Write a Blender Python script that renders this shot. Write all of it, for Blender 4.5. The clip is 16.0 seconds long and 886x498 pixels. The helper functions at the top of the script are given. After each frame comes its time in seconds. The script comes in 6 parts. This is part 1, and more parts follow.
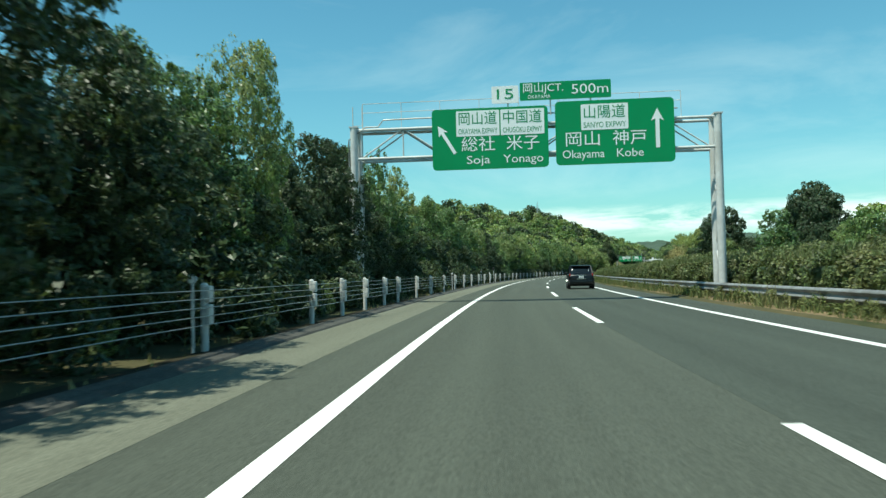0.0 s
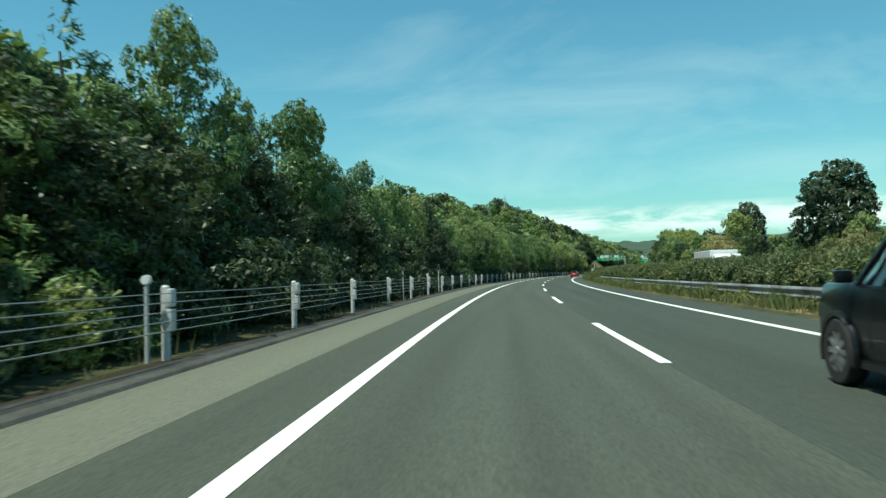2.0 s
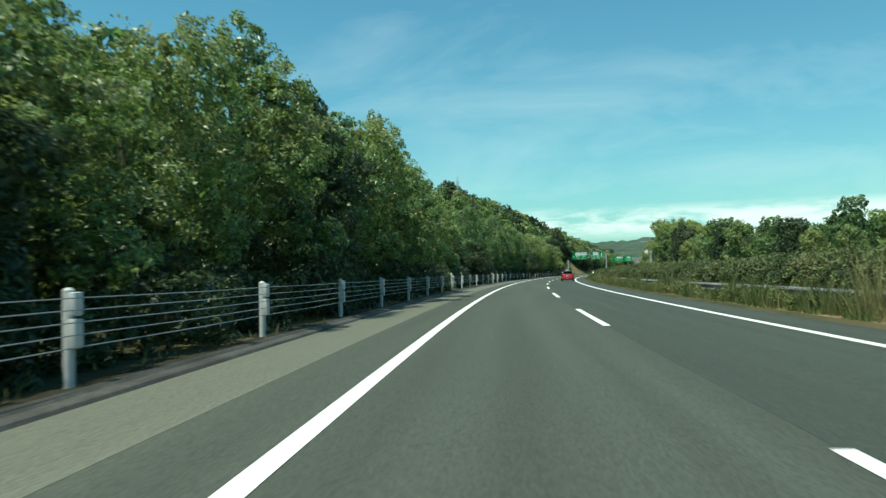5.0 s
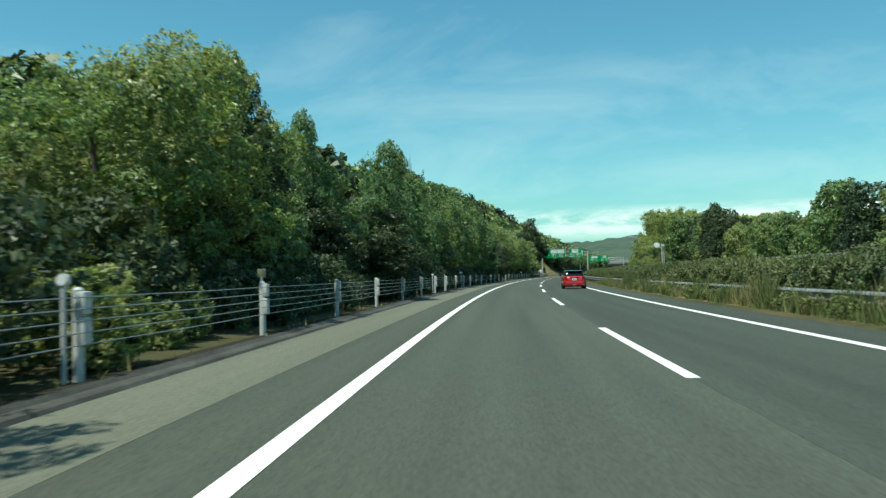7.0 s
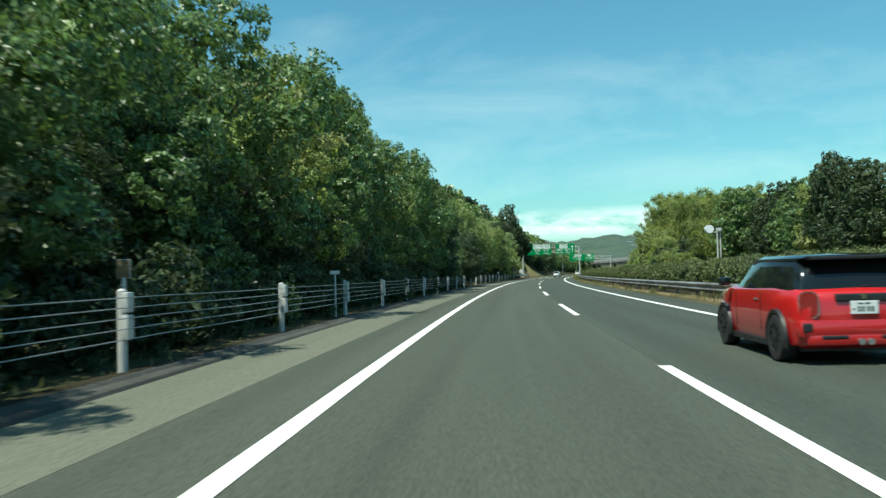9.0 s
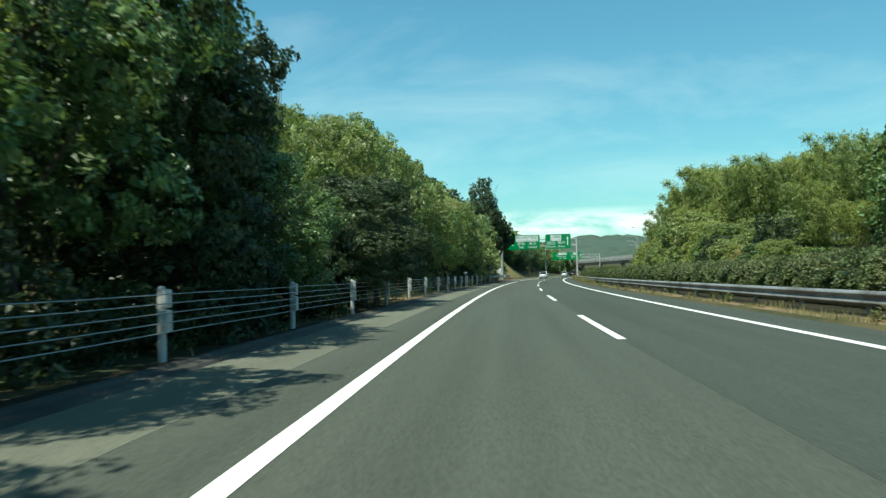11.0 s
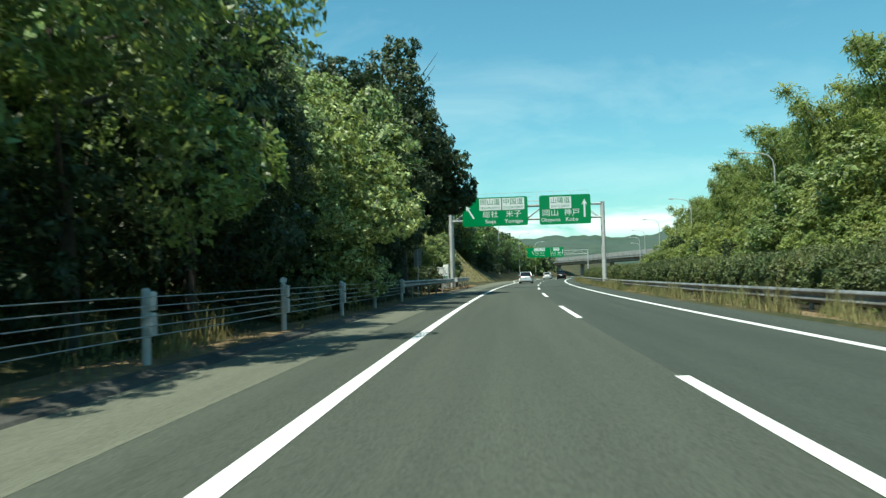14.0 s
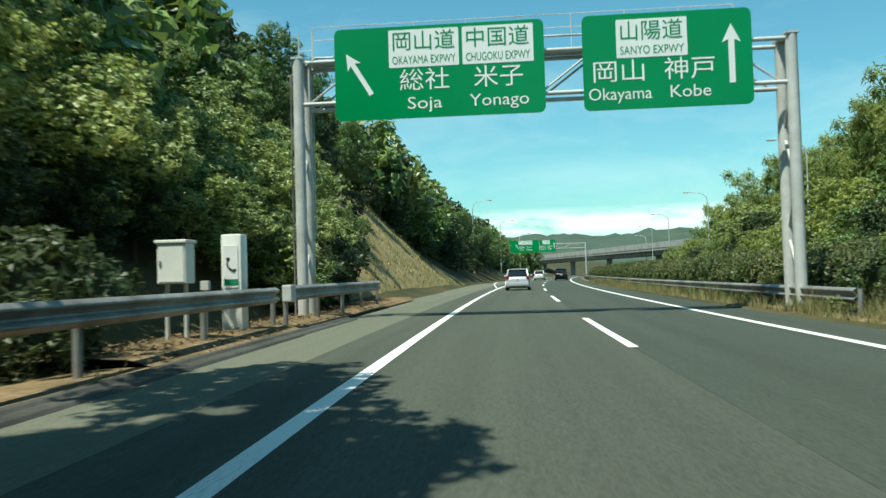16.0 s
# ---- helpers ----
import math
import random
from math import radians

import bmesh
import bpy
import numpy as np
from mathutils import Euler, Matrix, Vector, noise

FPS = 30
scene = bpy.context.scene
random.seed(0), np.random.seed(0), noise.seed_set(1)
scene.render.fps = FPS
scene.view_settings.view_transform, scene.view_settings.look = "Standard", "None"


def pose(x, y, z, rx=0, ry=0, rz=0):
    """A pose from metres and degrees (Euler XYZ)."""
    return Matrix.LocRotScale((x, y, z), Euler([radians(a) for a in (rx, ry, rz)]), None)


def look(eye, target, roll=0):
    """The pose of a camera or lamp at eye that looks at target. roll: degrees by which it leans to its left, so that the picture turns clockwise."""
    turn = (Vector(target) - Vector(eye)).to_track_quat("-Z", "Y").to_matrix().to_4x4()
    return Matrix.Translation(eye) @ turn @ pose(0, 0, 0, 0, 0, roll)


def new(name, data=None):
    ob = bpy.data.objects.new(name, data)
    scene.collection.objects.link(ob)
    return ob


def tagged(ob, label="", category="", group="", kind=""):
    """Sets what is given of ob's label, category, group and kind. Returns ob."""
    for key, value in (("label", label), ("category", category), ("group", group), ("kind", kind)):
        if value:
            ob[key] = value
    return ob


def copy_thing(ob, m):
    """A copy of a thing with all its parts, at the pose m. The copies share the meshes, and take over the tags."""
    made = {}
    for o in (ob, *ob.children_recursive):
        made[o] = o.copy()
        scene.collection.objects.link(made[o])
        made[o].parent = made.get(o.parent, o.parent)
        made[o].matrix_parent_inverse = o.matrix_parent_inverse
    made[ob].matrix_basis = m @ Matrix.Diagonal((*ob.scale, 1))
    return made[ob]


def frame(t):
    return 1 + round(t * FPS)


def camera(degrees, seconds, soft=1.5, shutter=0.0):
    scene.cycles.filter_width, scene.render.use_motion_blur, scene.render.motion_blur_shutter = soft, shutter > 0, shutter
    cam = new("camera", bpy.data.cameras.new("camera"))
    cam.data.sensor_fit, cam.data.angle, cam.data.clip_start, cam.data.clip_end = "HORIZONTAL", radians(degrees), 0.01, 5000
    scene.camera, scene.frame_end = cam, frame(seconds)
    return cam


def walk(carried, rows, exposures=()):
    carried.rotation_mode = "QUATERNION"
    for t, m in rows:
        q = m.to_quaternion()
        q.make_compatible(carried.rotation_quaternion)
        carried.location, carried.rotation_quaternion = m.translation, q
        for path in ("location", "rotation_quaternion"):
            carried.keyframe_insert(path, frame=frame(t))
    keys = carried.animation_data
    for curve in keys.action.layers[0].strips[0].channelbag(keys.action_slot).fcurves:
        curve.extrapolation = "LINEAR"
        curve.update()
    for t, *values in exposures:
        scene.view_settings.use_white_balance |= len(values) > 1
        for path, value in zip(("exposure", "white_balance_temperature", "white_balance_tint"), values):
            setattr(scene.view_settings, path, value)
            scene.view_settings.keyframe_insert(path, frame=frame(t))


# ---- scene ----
cam = camera(58.15, 16.0, soft=1.4, shutter=0.12)

# ---- the line of the road: curvature (1e-6 per metre, right negative) by station s, counted along the left edge line ----
BENDS = [(-300, -854), (0, -854), (50, -835), (100, -824), (150, -785), (200, -786), (250, -638), (300, -563), (350, -653), (400, -701),
         (560, -700), (700, -300), (900, 0), (3000, 0)]
ST = np.arange(-300.0, 3001.0, 1.0)
KAP = np.interp(ST, [b[0] for b in BENDS], [b[1] * 1e-6 for b in BENDS])
TURN = np.concatenate([[0.0], np.cumsum((KAP[1:] + KAP[:-1]) / 2)])
TURN -= TURN[300]
MID = (TURN[1:] + TURN[:-1]) / 2
LX = np.concatenate([[0.0], np.cumsum(-np.sin(MID))])
LY = np.concatenate([[0.0], np.cumsum(np.cos(MID))])
LX -= LX[300]
LY -= LY[300]


def heading(s):
    return np.interp(s, ST, TURN)


def place(s, l=0.0, z=0.0):
    """World point at station s, l metres to the right of the left edge line, z up."""
    th = heading(s)
    return Vector((np.interp(s, ST, LX) + l * np.cos(th), np.interp(s, ST, LY) + l * np.sin(th), z))


def on_road(s, l=0.0, z=0.0, turn=0.0, scale=(1, 1, 1)):
    """Pose whose y axis runs along the road."""
    return Matrix.LocRotScale(place(s, l, z), Euler((0, 0, heading(s) + radians(turn))), Vector(scale))


# ---- the drive: seconds, station, offset, yaw, pitch, roll ----
EYE = 1.168
DRIVE = [
    (0, -4.07, 1.50, 3.94, 1.82, 1.29),
    (0.5, 8.01, 1.46, 3.60, 1.92, 1.33),
    (1, 20.01, 1.50, 3.81, 1.88, 1.44),
    (1.5, 31.96, 1.53, 3.74, 1.92, 1.43),
    (2, 43.91, 1.59, 3.76, 1.86, 1.45),
    (2.5, 56.07, 1.63, 3.86, 1.94, 1.36),
    (3, 68.41, 1.64, 3.77, 1.81, 1.21),
    (3.5, 80.62, 1.61, 3.88, 1.82, 1.28),
    (4, 92.79, 1.53, 4.01, 1.79, 1.11),
    (4.6, 107.37, 1.50, 4.05, 1.85, 1.25),
    (5.25, 123.12, 1.50, 4.05, 1.85, 1.25),
    (5.9, 138.83, 1.50, 4.05, 1.85, 1.25),
    (6.5, 153.31, 1.47, 4.11, 1.89, 1.37),
    (7, 165.26, 1.55, 3.68, 1.87, 1.23),
    (7.5, 176.86, 1.64, 3.60, 1.87, 1.77),
    (8, 188.55, 1.69, 3.65, 1.91, 1.92),
    (8.5, 200.33, 1.65, 3.63, 1.99, 1.50),
    (9, 212.16, 1.68, 3.87, 1.93, 1.61),
    (9.6, 226.40, 1.61, 3.92, 1.92, 1.45),
    (10.25, 241.93, 1.61, 3.92, 1.92, 1.45),
    (10.9, 257.63, 1.61, 3.92, 1.92, 1.45),
    (11.5, 272.32, 1.53, 3.98, 1.92, 1.26),
    (12, 284.63, 1.53, 4.06, 1.91, 1.38),
    (12.5, 296.68, 1.55, 4.02, 1.88, 1.44),
    (13, 308.71, 1.58, 3.99, 1.93, 1.37),
    (13.5, 320.92, 1.62, 3.94, 2.00, 1.37),
    (14, 333.03, 1.64, 3.81, 1.99, 1.52),
    (14.5, 345.54, 1.67, 3.72, 2.02, 1.65),
    (15, 357.82, 1.75, 3.87, 2.08, 1.79),
    (15.5, 369.74, 1.70, 4.03, 1.98, 1.49),
    (16, 381.72, 1.71, 4.13, 1.92, 1.64),
]
rows = []
for t, s, l, yaw, pitch, roll in DRIVE:
    p = place(s, l, EYE)
    rows.append((t, pose(p.x, p.y, p.z, 90 + pitch, 0, math.degrees(heading(s)) + yaw) @ pose(0, 0, 0, 0, 0, -roll)))
walk(cam, rows, exposures=[(0.0, 0.33, 6520.0, -5.0), (1.0, 0.26, 6500.0, -6.5), (3.5, 0.2, 6450.0, -6.0), (8.0, 0.26, 6430.0, -5.5), (9.0, 0.34, 6480.0, -4.5), (13.0, 0.37, 6500.0, -4.5), (16.0, 0.42, 6600.0, -5.0)])

# ---- daylight ----
SUN_EL, SUN_AZ = 66.5, 233.5
sun_data = bpy.data.lights.new("sun", "SUN")
sun_data.energy, sun_data.angle, sun_data.color = 5.0, radians(0.53), (1.0, 0.945, 0.86)
sun = new("sun", sun_data)
away = Vector((math.sin(radians(SUN_AZ)) * math.cos(radians(SUN_EL)), math.cos(radians(SUN_AZ)) * math.cos(radians(SUN_EL)), math.sin(radians(SUN_EL))))
sun.matrix_world = look(away * 200, (0, 0, 0))

world = bpy.data.worlds.new("sky")
scene.world = world
world.use_nodes = True
wn, wl = world.node_tree.nodes, world.node_tree.links
sky = wn.new("ShaderNodeTexSky")
sky.sky_type, sky.sun_disc = "NISHITA", False
sky.sun_elevation, sky.sun_rotation = radians(SUN_EL), radians(SUN_AZ)
sky.air_density, sky.dust_density, sky.ozone_density = 1.1, 0.6, 1.6
coord = wn.new("ShaderNodeTexCoord")


def wmath(op, a, b=None, c=None, clamp=False):
    n = wn.new("ShaderNodeMath")
    n.operation, n.use_clamp = op, clamp
    for i, v in enumerate((a, b, c)):
        if v is None:
            continue
        if isinstance(v, (int, float)):
            n.inputs[i].default_value = v
        else:
            wl.new(v, n.inputs[i])
    return n.outputs[0]


def wnoise(scale3, scale, detail, rough=0.55, distort=0.0, shift=(0, 0, 0)):
    m = wn.new("ShaderNodeMapping")
    m.inputs["Scale"].default_value = scale3
    m.inputs["Location"].default_value = shift
    wl.new(coord.outputs["Generated"], m.inputs["Vector"])
    n = wn.new("ShaderNodeTexNoise")
    n.inputs["Scale"].default_value, n.inputs["Detail"].default_value = scale, detail
    n.inputs["Roughness"].default_value, n.inputs["Distortion"].default_value = rough, distort
    wl.new(m.outputs[0], n.inputs["Vector"])
    return n.outputs["Fac"]


sep = wn.new("ShaderNodeSeparateXYZ")
wl.new(coord.outputs["Generated"], sep.inputs[0])
up = sep.outputs["Z"]
# thin high cloud, thicker towards the horizon, and a low white bank over the hills
cirrus = wmath("MULTIPLY_ADD", wnoise((1.0, 1.3, 3.2), 3.2, 7, 0.60, 0.5), 2.6, -1.25, True)
thick = wmath("SUBTRACT", 0.42, wmath("MULTIPLY", up, 0.70), None, True)
cirrus = wmath("MULTIPLY", cirrus, thick)
low = wmath("MULTIPLY_ADD", wnoise((1, 1, 5.0), 7.0, 6, 0.62, 0.3, (3, 1, 0)), 7.0, -2.7, True)
band = wmath("MULTIPLY_ADD", wmath("ABSOLUTE", wmath("SUBTRACT", up, 0.060)), -62.0, 1.35, True)
low = wmath("MULTIPLY", wmath("MULTIPLY", low, band), 0.9)
haze = wmath("MULTIPLY", wmath("POWER", wmath("SUBTRACT", 1.0, up, None, True), 7.0), 0.30)
cover = wmath("MAXIMUM", cirrus, low)


def wmix(f, a, b, kind="MIX"):
    n = wn.new("ShaderNodeMix")
    n.data_type, n.blend_type = "RGBA", kind
    for sock, v in ((n.inputs["Factor"], f), (n.inputs["A"], a), (n.inputs["B"], b)):
        if isinstance(v, tuple):
            sock.default_value = v
        elif isinstance(v, (int, float)):
            sock.default_value = v
        else:
            wl.new(v, sock)
    return n.outputs["Result"]


clear = wmix(1.0, sky.outputs[0], (0.55, 1.02, 1.04, 1), "MULTIPLY")
hazy = wmix(haze, clear, (4.3, 6.4, 6.6, 1))
shown = wmix(cover, hazy, (8.2, 9.2, 9.2, 1))
bg = wn["Background"]
bg.inputs["Strength"].default_value = 0.108
wl.new(shown, bg.inputs["Color"])

# ---- materials ----


def material(name, colours, rough=0.6, metal=0.0, grain=8.0, blotch=0.6, bump=0.0, bump_scale=60.0, spec=0.5, per="none", spread=0.25, translucent=0.0, coat=0.0, space="Object"):
    """Procedural surface: two or three colours mixed by a fine and a coarse noise, with bump."""
    m = bpy.data.materials.new(name)
    m.use_nodes = True
    nt = m.node_tree
    n, k = nt.nodes, nt.links
    b = n["Principled BSDF"]
    b.inputs["Roughness"].default_value, b.inputs["Metallic"].default_value = rough, metal
    b.inputs["Specular IOR Level"].default_value = spec
    b.inputs["Coat Weight"].default_value = coat
    b.inputs["Coat Roughness"].default_value = 0.05
    tc = n.new("ShaderNodeTexCoord")

    def noise_node(scale, detail=4):
        t = n.new("ShaderNodeTexNoise")
        t.inputs["Scale"].default_value, t.inputs["Detail"].default_value = scale, detail
        if space == "World":
            g = n.new("ShaderNodeNewGeometry")
            k.new(g.outputs["Position"], t.inputs["Vector"])
        else:
            k.new(tc.outputs[space], t.inputs["Vector"])
        return t.outputs["Fac"]

    def mix(f, a, bb, kind="MIX"):
        x = n.new("ShaderNodeMix")
        x.data_type, x.blend_type = "RGBA", kind
        for sock, v in ((x.inputs["Factor"], f), (x.inputs["A"], a), (x.inputs["B"], bb)):
            if isinstance(v, tuple):
                sock.default_value = (*v, 1)
            elif isinstance(v, (int, float)):
                sock.default_value = v
            else:
                k.new(v, sock)
        return x.outputs["Result"]

    def ramp(f, lo, hi):
        r = n.new("ShaderNodeMapRange")
        r.inputs["From Min"].default_value, r.inputs["From Max"].default_value = lo, hi
        k.new(f, r.inputs["Value"])
        return r.outputs[0]

    c = mix(ramp(noise_node(grain, 6), 0.32, 0.68), colours[0], colours[1])
    if len(colours) > 2:
        c = mix(ramp(noise_node(blotch, 5), 0.42, 0.72), c, colours[2])
    if per != "none":
        if per == "island":
            src = n.new("ShaderNodeNewGeometry").outputs["Random Per Island"]
        else:
            src = n.new("ShaderNodeObjectInfo").outputs["Random"]
        hs = n.new("ShaderNodeHueSaturation")
        r = n.new("ShaderNodeMapRange")
        r.inputs["To Min"].default_value, r.inputs["To Max"].default_value = 1 - spread, 1 + spread
        k.new(src, r.inputs["Value"])
        k.new(r.outputs[0], hs.inputs["Value"])
        k.new(c, hs.inputs["Color"])
        c = hs.outputs["Color"]
        if per == "island":
            who = n.new("ShaderNodeObjectInfo").outputs["Random"]
            c = mix(who, mix(1.0, c, (0.78, 0.86, 0.85), "MULTIPLY"), mix(1.0, c, (1.14, 1.1, 1.0), "MULTIPLY"))
    k.new(c, b.inputs["Base Color"])
    if bump:
        bn = n.new("ShaderNodeBump")
        bn.inputs["Strength"].default_value = bump
        bn.inputs["Distance"].default_value = 0.02
        k.new(noise_node(bump_scale, 3), bn.inputs["Height"])
        k.new(bn.outputs[0], b.inputs["Normal"])
    if translucent:
        tr = n.new("ShaderNodeBsdfTranslucent")
        k.new(mix(1.0, c, (1.2, 1.15, 0.75), "MULTIPLY"), tr.inputs["Color"])
        ms = n.new("ShaderNodeMixShader")
        ms.inputs[0].default_value = translucent
        k.new(b.outputs[0], ms.inputs[1])
        k.new(tr.outputs[0], ms.inputs[2])
        k.new(ms.outputs[0], n["Material Output"].inputs["Surface"])
    return m




def asphalt(name, dark, pale, streak):
    """Coarse chippings, blotches, and lengthwise wheel tracks that follow the lane."""
    m = material(name, [dark, pale, tuple((a + b) / 2 for a, b in zip(dark, pale))], 0.88, grain=42, blotch=0.3, bump=0.5, bump_scale=110, spec=0.25, space="World")
    n, k = m.node_tree.nodes, m.node_tree.links
    b = n["Principled BSDF"]
    base = b.inputs["Base Color"].links[0].from_socket
    uv = n.new("ShaderNodeUVMap")
    mp = n.new("ShaderNodeMapping")
    mp.inputs["Scale"].default_value = (1.5, 0.03, 1)
    k.new(uv.outputs[0], mp.inputs["Vector"])
    t = n.new("ShaderNodeTexNoise")
    t.inputs["Scale"].default_value, t.inputs["Detail"].default_value = 1.0, 6
    k.new(mp.outputs[0], t.inputs["Vector"])
    g = n.new("ShaderNodeNewGeometry")
    speck = n.new("ShaderNodeTexVoronoi")
    speck.inputs["Scale"].default_value = 30
    k.new(g.outputs["Position"], speck.inputs["Vector"])
    r = n.new("ShaderNodeMapRange")
    r.inputs["From Min"].default_value, r.inputs["From Max"].default_value = 0.3, 0.7
    r.inputs["To Min"].default_value, r.inputs["To Max"].default_value = 1 - streak, 1 + streak
    k.new(t.outputs["Fac"], r.inputs["Value"])
    r2 = n.new("ShaderNodeMapRange")
    r2.inputs["From Min"].default_value, r2.inputs["From Max"].default_value = 0.0, 0.8
    r2.inputs["To Min"].default_value, r2.inputs["To Max"].default_value = 1.30, 0.78
    k.new(speck.outputs["Distance"], r2.inputs["Value"])
    mul = n.new("ShaderNodeMath")
    mul.operation = "MULTIPLY"
    k.new(r.outputs[0], mul.inputs[0])
    k.new(r2.outputs[0], mul.inputs[1])
    hs = n.new("ShaderNodeHueSaturation")
    k.new(mul.outputs[0], hs.inputs["Value"])
    k.new(base, hs.inputs["Color"])
    k.new(hs.outputs["Color"], b.inputs["Base Color"])
    return m


def worn_paint(name):
    """White thermoplastic, chipped through to the asphalt in patches."""
    m = material(name, [(0.80, 0.80, 0.77), (0.70, 0.70, 0.67), (0.74, 0.74, 0.71)], 0.7, grain=30, blotch=1.2, bump=0.15, bump_scale=150, space="World")
    n, k = m.node_tree.nodes, m.node_tree.links
    b = n["Principled BSDF"]
    base = b.inputs["Base Color"].links[0].from_socket
    g = n.new("ShaderNodeNewGeometry")
    masks = []
    for scale, lo, hi in ((45.0, 0.57, 0.63), (0.22, 0.52, 0.68)):
        t = n.new("ShaderNodeTexNoise")
        t.inputs["Scale"].default_value, t.inputs["Detail"].default_value = scale, 4
        k.new(g.outputs["Position"], t.inputs["Vector"])
        r = n.new("ShaderNodeMapRange")
        r.inputs["From Min"].default_value, r.inputs["From Max"].default_value = lo, hi
        k.new(t.outputs["Fac"], r.inputs["Value"])
        masks.append(r.outputs[0])
    mul = n.new("ShaderNodeMath")
    mul.operation = "MULTIPLY"
    k.new(masks[0], mul.inputs[0])
    k.new(masks[1], mul.inputs[1])
    x = n.new("ShaderNodeMix")
    x.data_type = "RGBA"
    k.new(mul.outputs[0], x.inputs["Factor"])
    k.new(base, x.inputs["A"])
    x.inputs["B"].default_value = (0.12, 0.12, 0.11, 1)
    k.new(x.outputs["Result"], b.inputs["Base Color"])
    return m


ASPHALT = asphalt("asphalt", (0.050, 0.057, 0.045), (0.094, 0.105, 0.083), 0.15)
ASPHALT_NEW = asphalt("asphalt_darker", (0.0395, 0.048, 0.038), (0.074, 0.086, 0.070), 0.14)
SHOULDER = asphalt("pale_shoulder_asphalt", (0.101, 0.106, 0.079), (0.181, 0.187, 0.143), 0.12)
LINE = worn_paint("road_paint")
KERB = material("weathered_kerb", [(0.040, 0.040, 0.034), (0.085, 0.083, 0.072), (0.030, 0.029, 0.025)], 0.9, grain=14, blotch=0.8, bump=0.5, bump_scale=40, space="World")
EARTH = material("earth_and_grass", [(0.030, 0.038, 0.014), (0.062, 0.060, 0.026), (0.10, 0.080, 0.040)], 0.95, grain=1.6, blotch=0.15, bump=0.8, bump_scale=6, spec=0.2, space="World")
# leaf litter, its colour darkened to stand for the shade on the ground
LITTER_SHADED = material("shaded_leaf_litter", [(0.018, 0.015, 0.009), (0.038, 0.03, 0.018), (0.023, 0.025, 0.01)], 0.95, grain=12, blotch=0.8, bump=0.8, bump_scale=30, spec=0.2, space="World")
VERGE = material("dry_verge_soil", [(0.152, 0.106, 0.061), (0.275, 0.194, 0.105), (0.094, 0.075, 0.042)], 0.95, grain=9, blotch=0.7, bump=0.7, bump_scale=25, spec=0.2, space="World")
SLOPE = material("dry_grass_slope", [(0.232, 0.189, 0.091), (0.348, 0.273, 0.147), (0.131, 0.133, 0.049)], 0.95, grain=3.0, blotch=0.4, bump=0.8, bump_scale=9, spec=0.2, space="World")
LEAF = material("evergreen_leaves", [(0.073, 0.138, 0.046), (0.152, 0.243, 0.085), (0.208, 0.272, 0.10)], 0.4, grain=14, blotch=0.35, per="island", spread=0.6, translucent=0.30, spec=0.5)
LEAF_WARM = material("yellowish_leaves", [(0.14, 0.21, 0.065), (0.287, 0.37, 0.126), (0.335, 0.335, 0.16)], 0.4, grain=14, blotch=0.5, per="island", spread=0.6, translucent=0.40, spec=0.5)
# dark evergreen leaf, lowered further to carry the deep shade of the undergrowth
LEAF_DARK_SHADE = material("dark_and_shaded_leaves", [(0.03, 0.054, 0.026), (0.066, 0.1, 0.044), (0.09, 0.115, 0.054)], 0.45, grain=14, blotch=0.35, per="island", spread=0.5, translucent=0.28, spec=0.4)
LEAF_BAMBOO = material("bamboo_leaves", [(0.215, 0.28, 0.088), (0.36, 0.405, 0.158), (0.265, 0.295, 0.122)], 0.5, grain=9, blotch=0.3, per="island", spread=0.35, translucent=0.48, spec=0.3)
NEEDLE = material("pine_needles", [(0.085, 0.150, 0.048), (0.150, 0.220, 0.075)], 0.5, grain=1.2, per="island", spread=0.45, translucent=0.15, spec=0.3)
HEDGE = material("hedge_leaves", [(0.06, 0.092, 0.032), (0.125, 0.158, 0.056), (0.155, 0.16, 0.07)], 0.5, grain=18, blotch=0.6, per="island", spread=0.6, translucent=0.2, spec=0.35)
LEAF_VINE = material("vine_leaves", [(0.22, 0.29, 0.10), (0.45, 0.50, 0.25), (0.15, 0.22, 0.08)], 0.45, grain=1.5, blotch=0.5, per="island", spread=0.7, translucent=0.35, spec=0.5)
BARK = material("bark", [(0.050, 0.040, 0.030), (0.105, 0.085, 0.065), (0.075, 0.075, 0.055)], 0.9, grain=9, blotch=1.5, bump=0.8, bump_scale=25)
STRAW = material("dry_grass", [(0.253, 0.213, 0.094), (0.391, 0.328, 0.154), (0.149, 0.172, 0.055)], 0.8, grain=2.0, blotch=0.5, per="island", spread=0.35, translucent=0.2, space="World")
GRASS = material("green_weeds", [(0.072, 0.105, 0.025), (0.128, 0.160, 0.047), (0.162, 0.165, 0.064)], 0.75, grain=2.0, blotch=0.4, per="island", spread=0.4, translucent=0.2, space="World")
GALV = material("galvanised_steel", [(0.42, 0.43, 0.43), (0.54, 0.55, 0.55), (0.36, 0.36, 0.35)], 0.5, metal=0.75, grain=9, blotch=1.5, bump=0.08, bump_scale=60)
GALV_PAINT = material("pale_grey_paint", [(0.50, 0.51, 0.50), (0.60, 0.61, 0.59), (0.40, 0.40, 0.38)], 0.5, grain=6, blotch=1.0, bump=0.05, bump_scale=50)
GUARD = material("weathered_guardrail_steel", [(0.26, 0.26, 0.25), (0.36, 0.36, 0.35), (0.13, 0.11, 0.09)], 0.5, metal=0.45, grain=5, blotch=0.9, bump=0.1, bump_scale=30, space="World")
WIRE = material("steel_cable", [(0.315, 0.315, 0.307), (0.413, 0.413, 0.405)], 0.45, metal=0.5, grain=30)
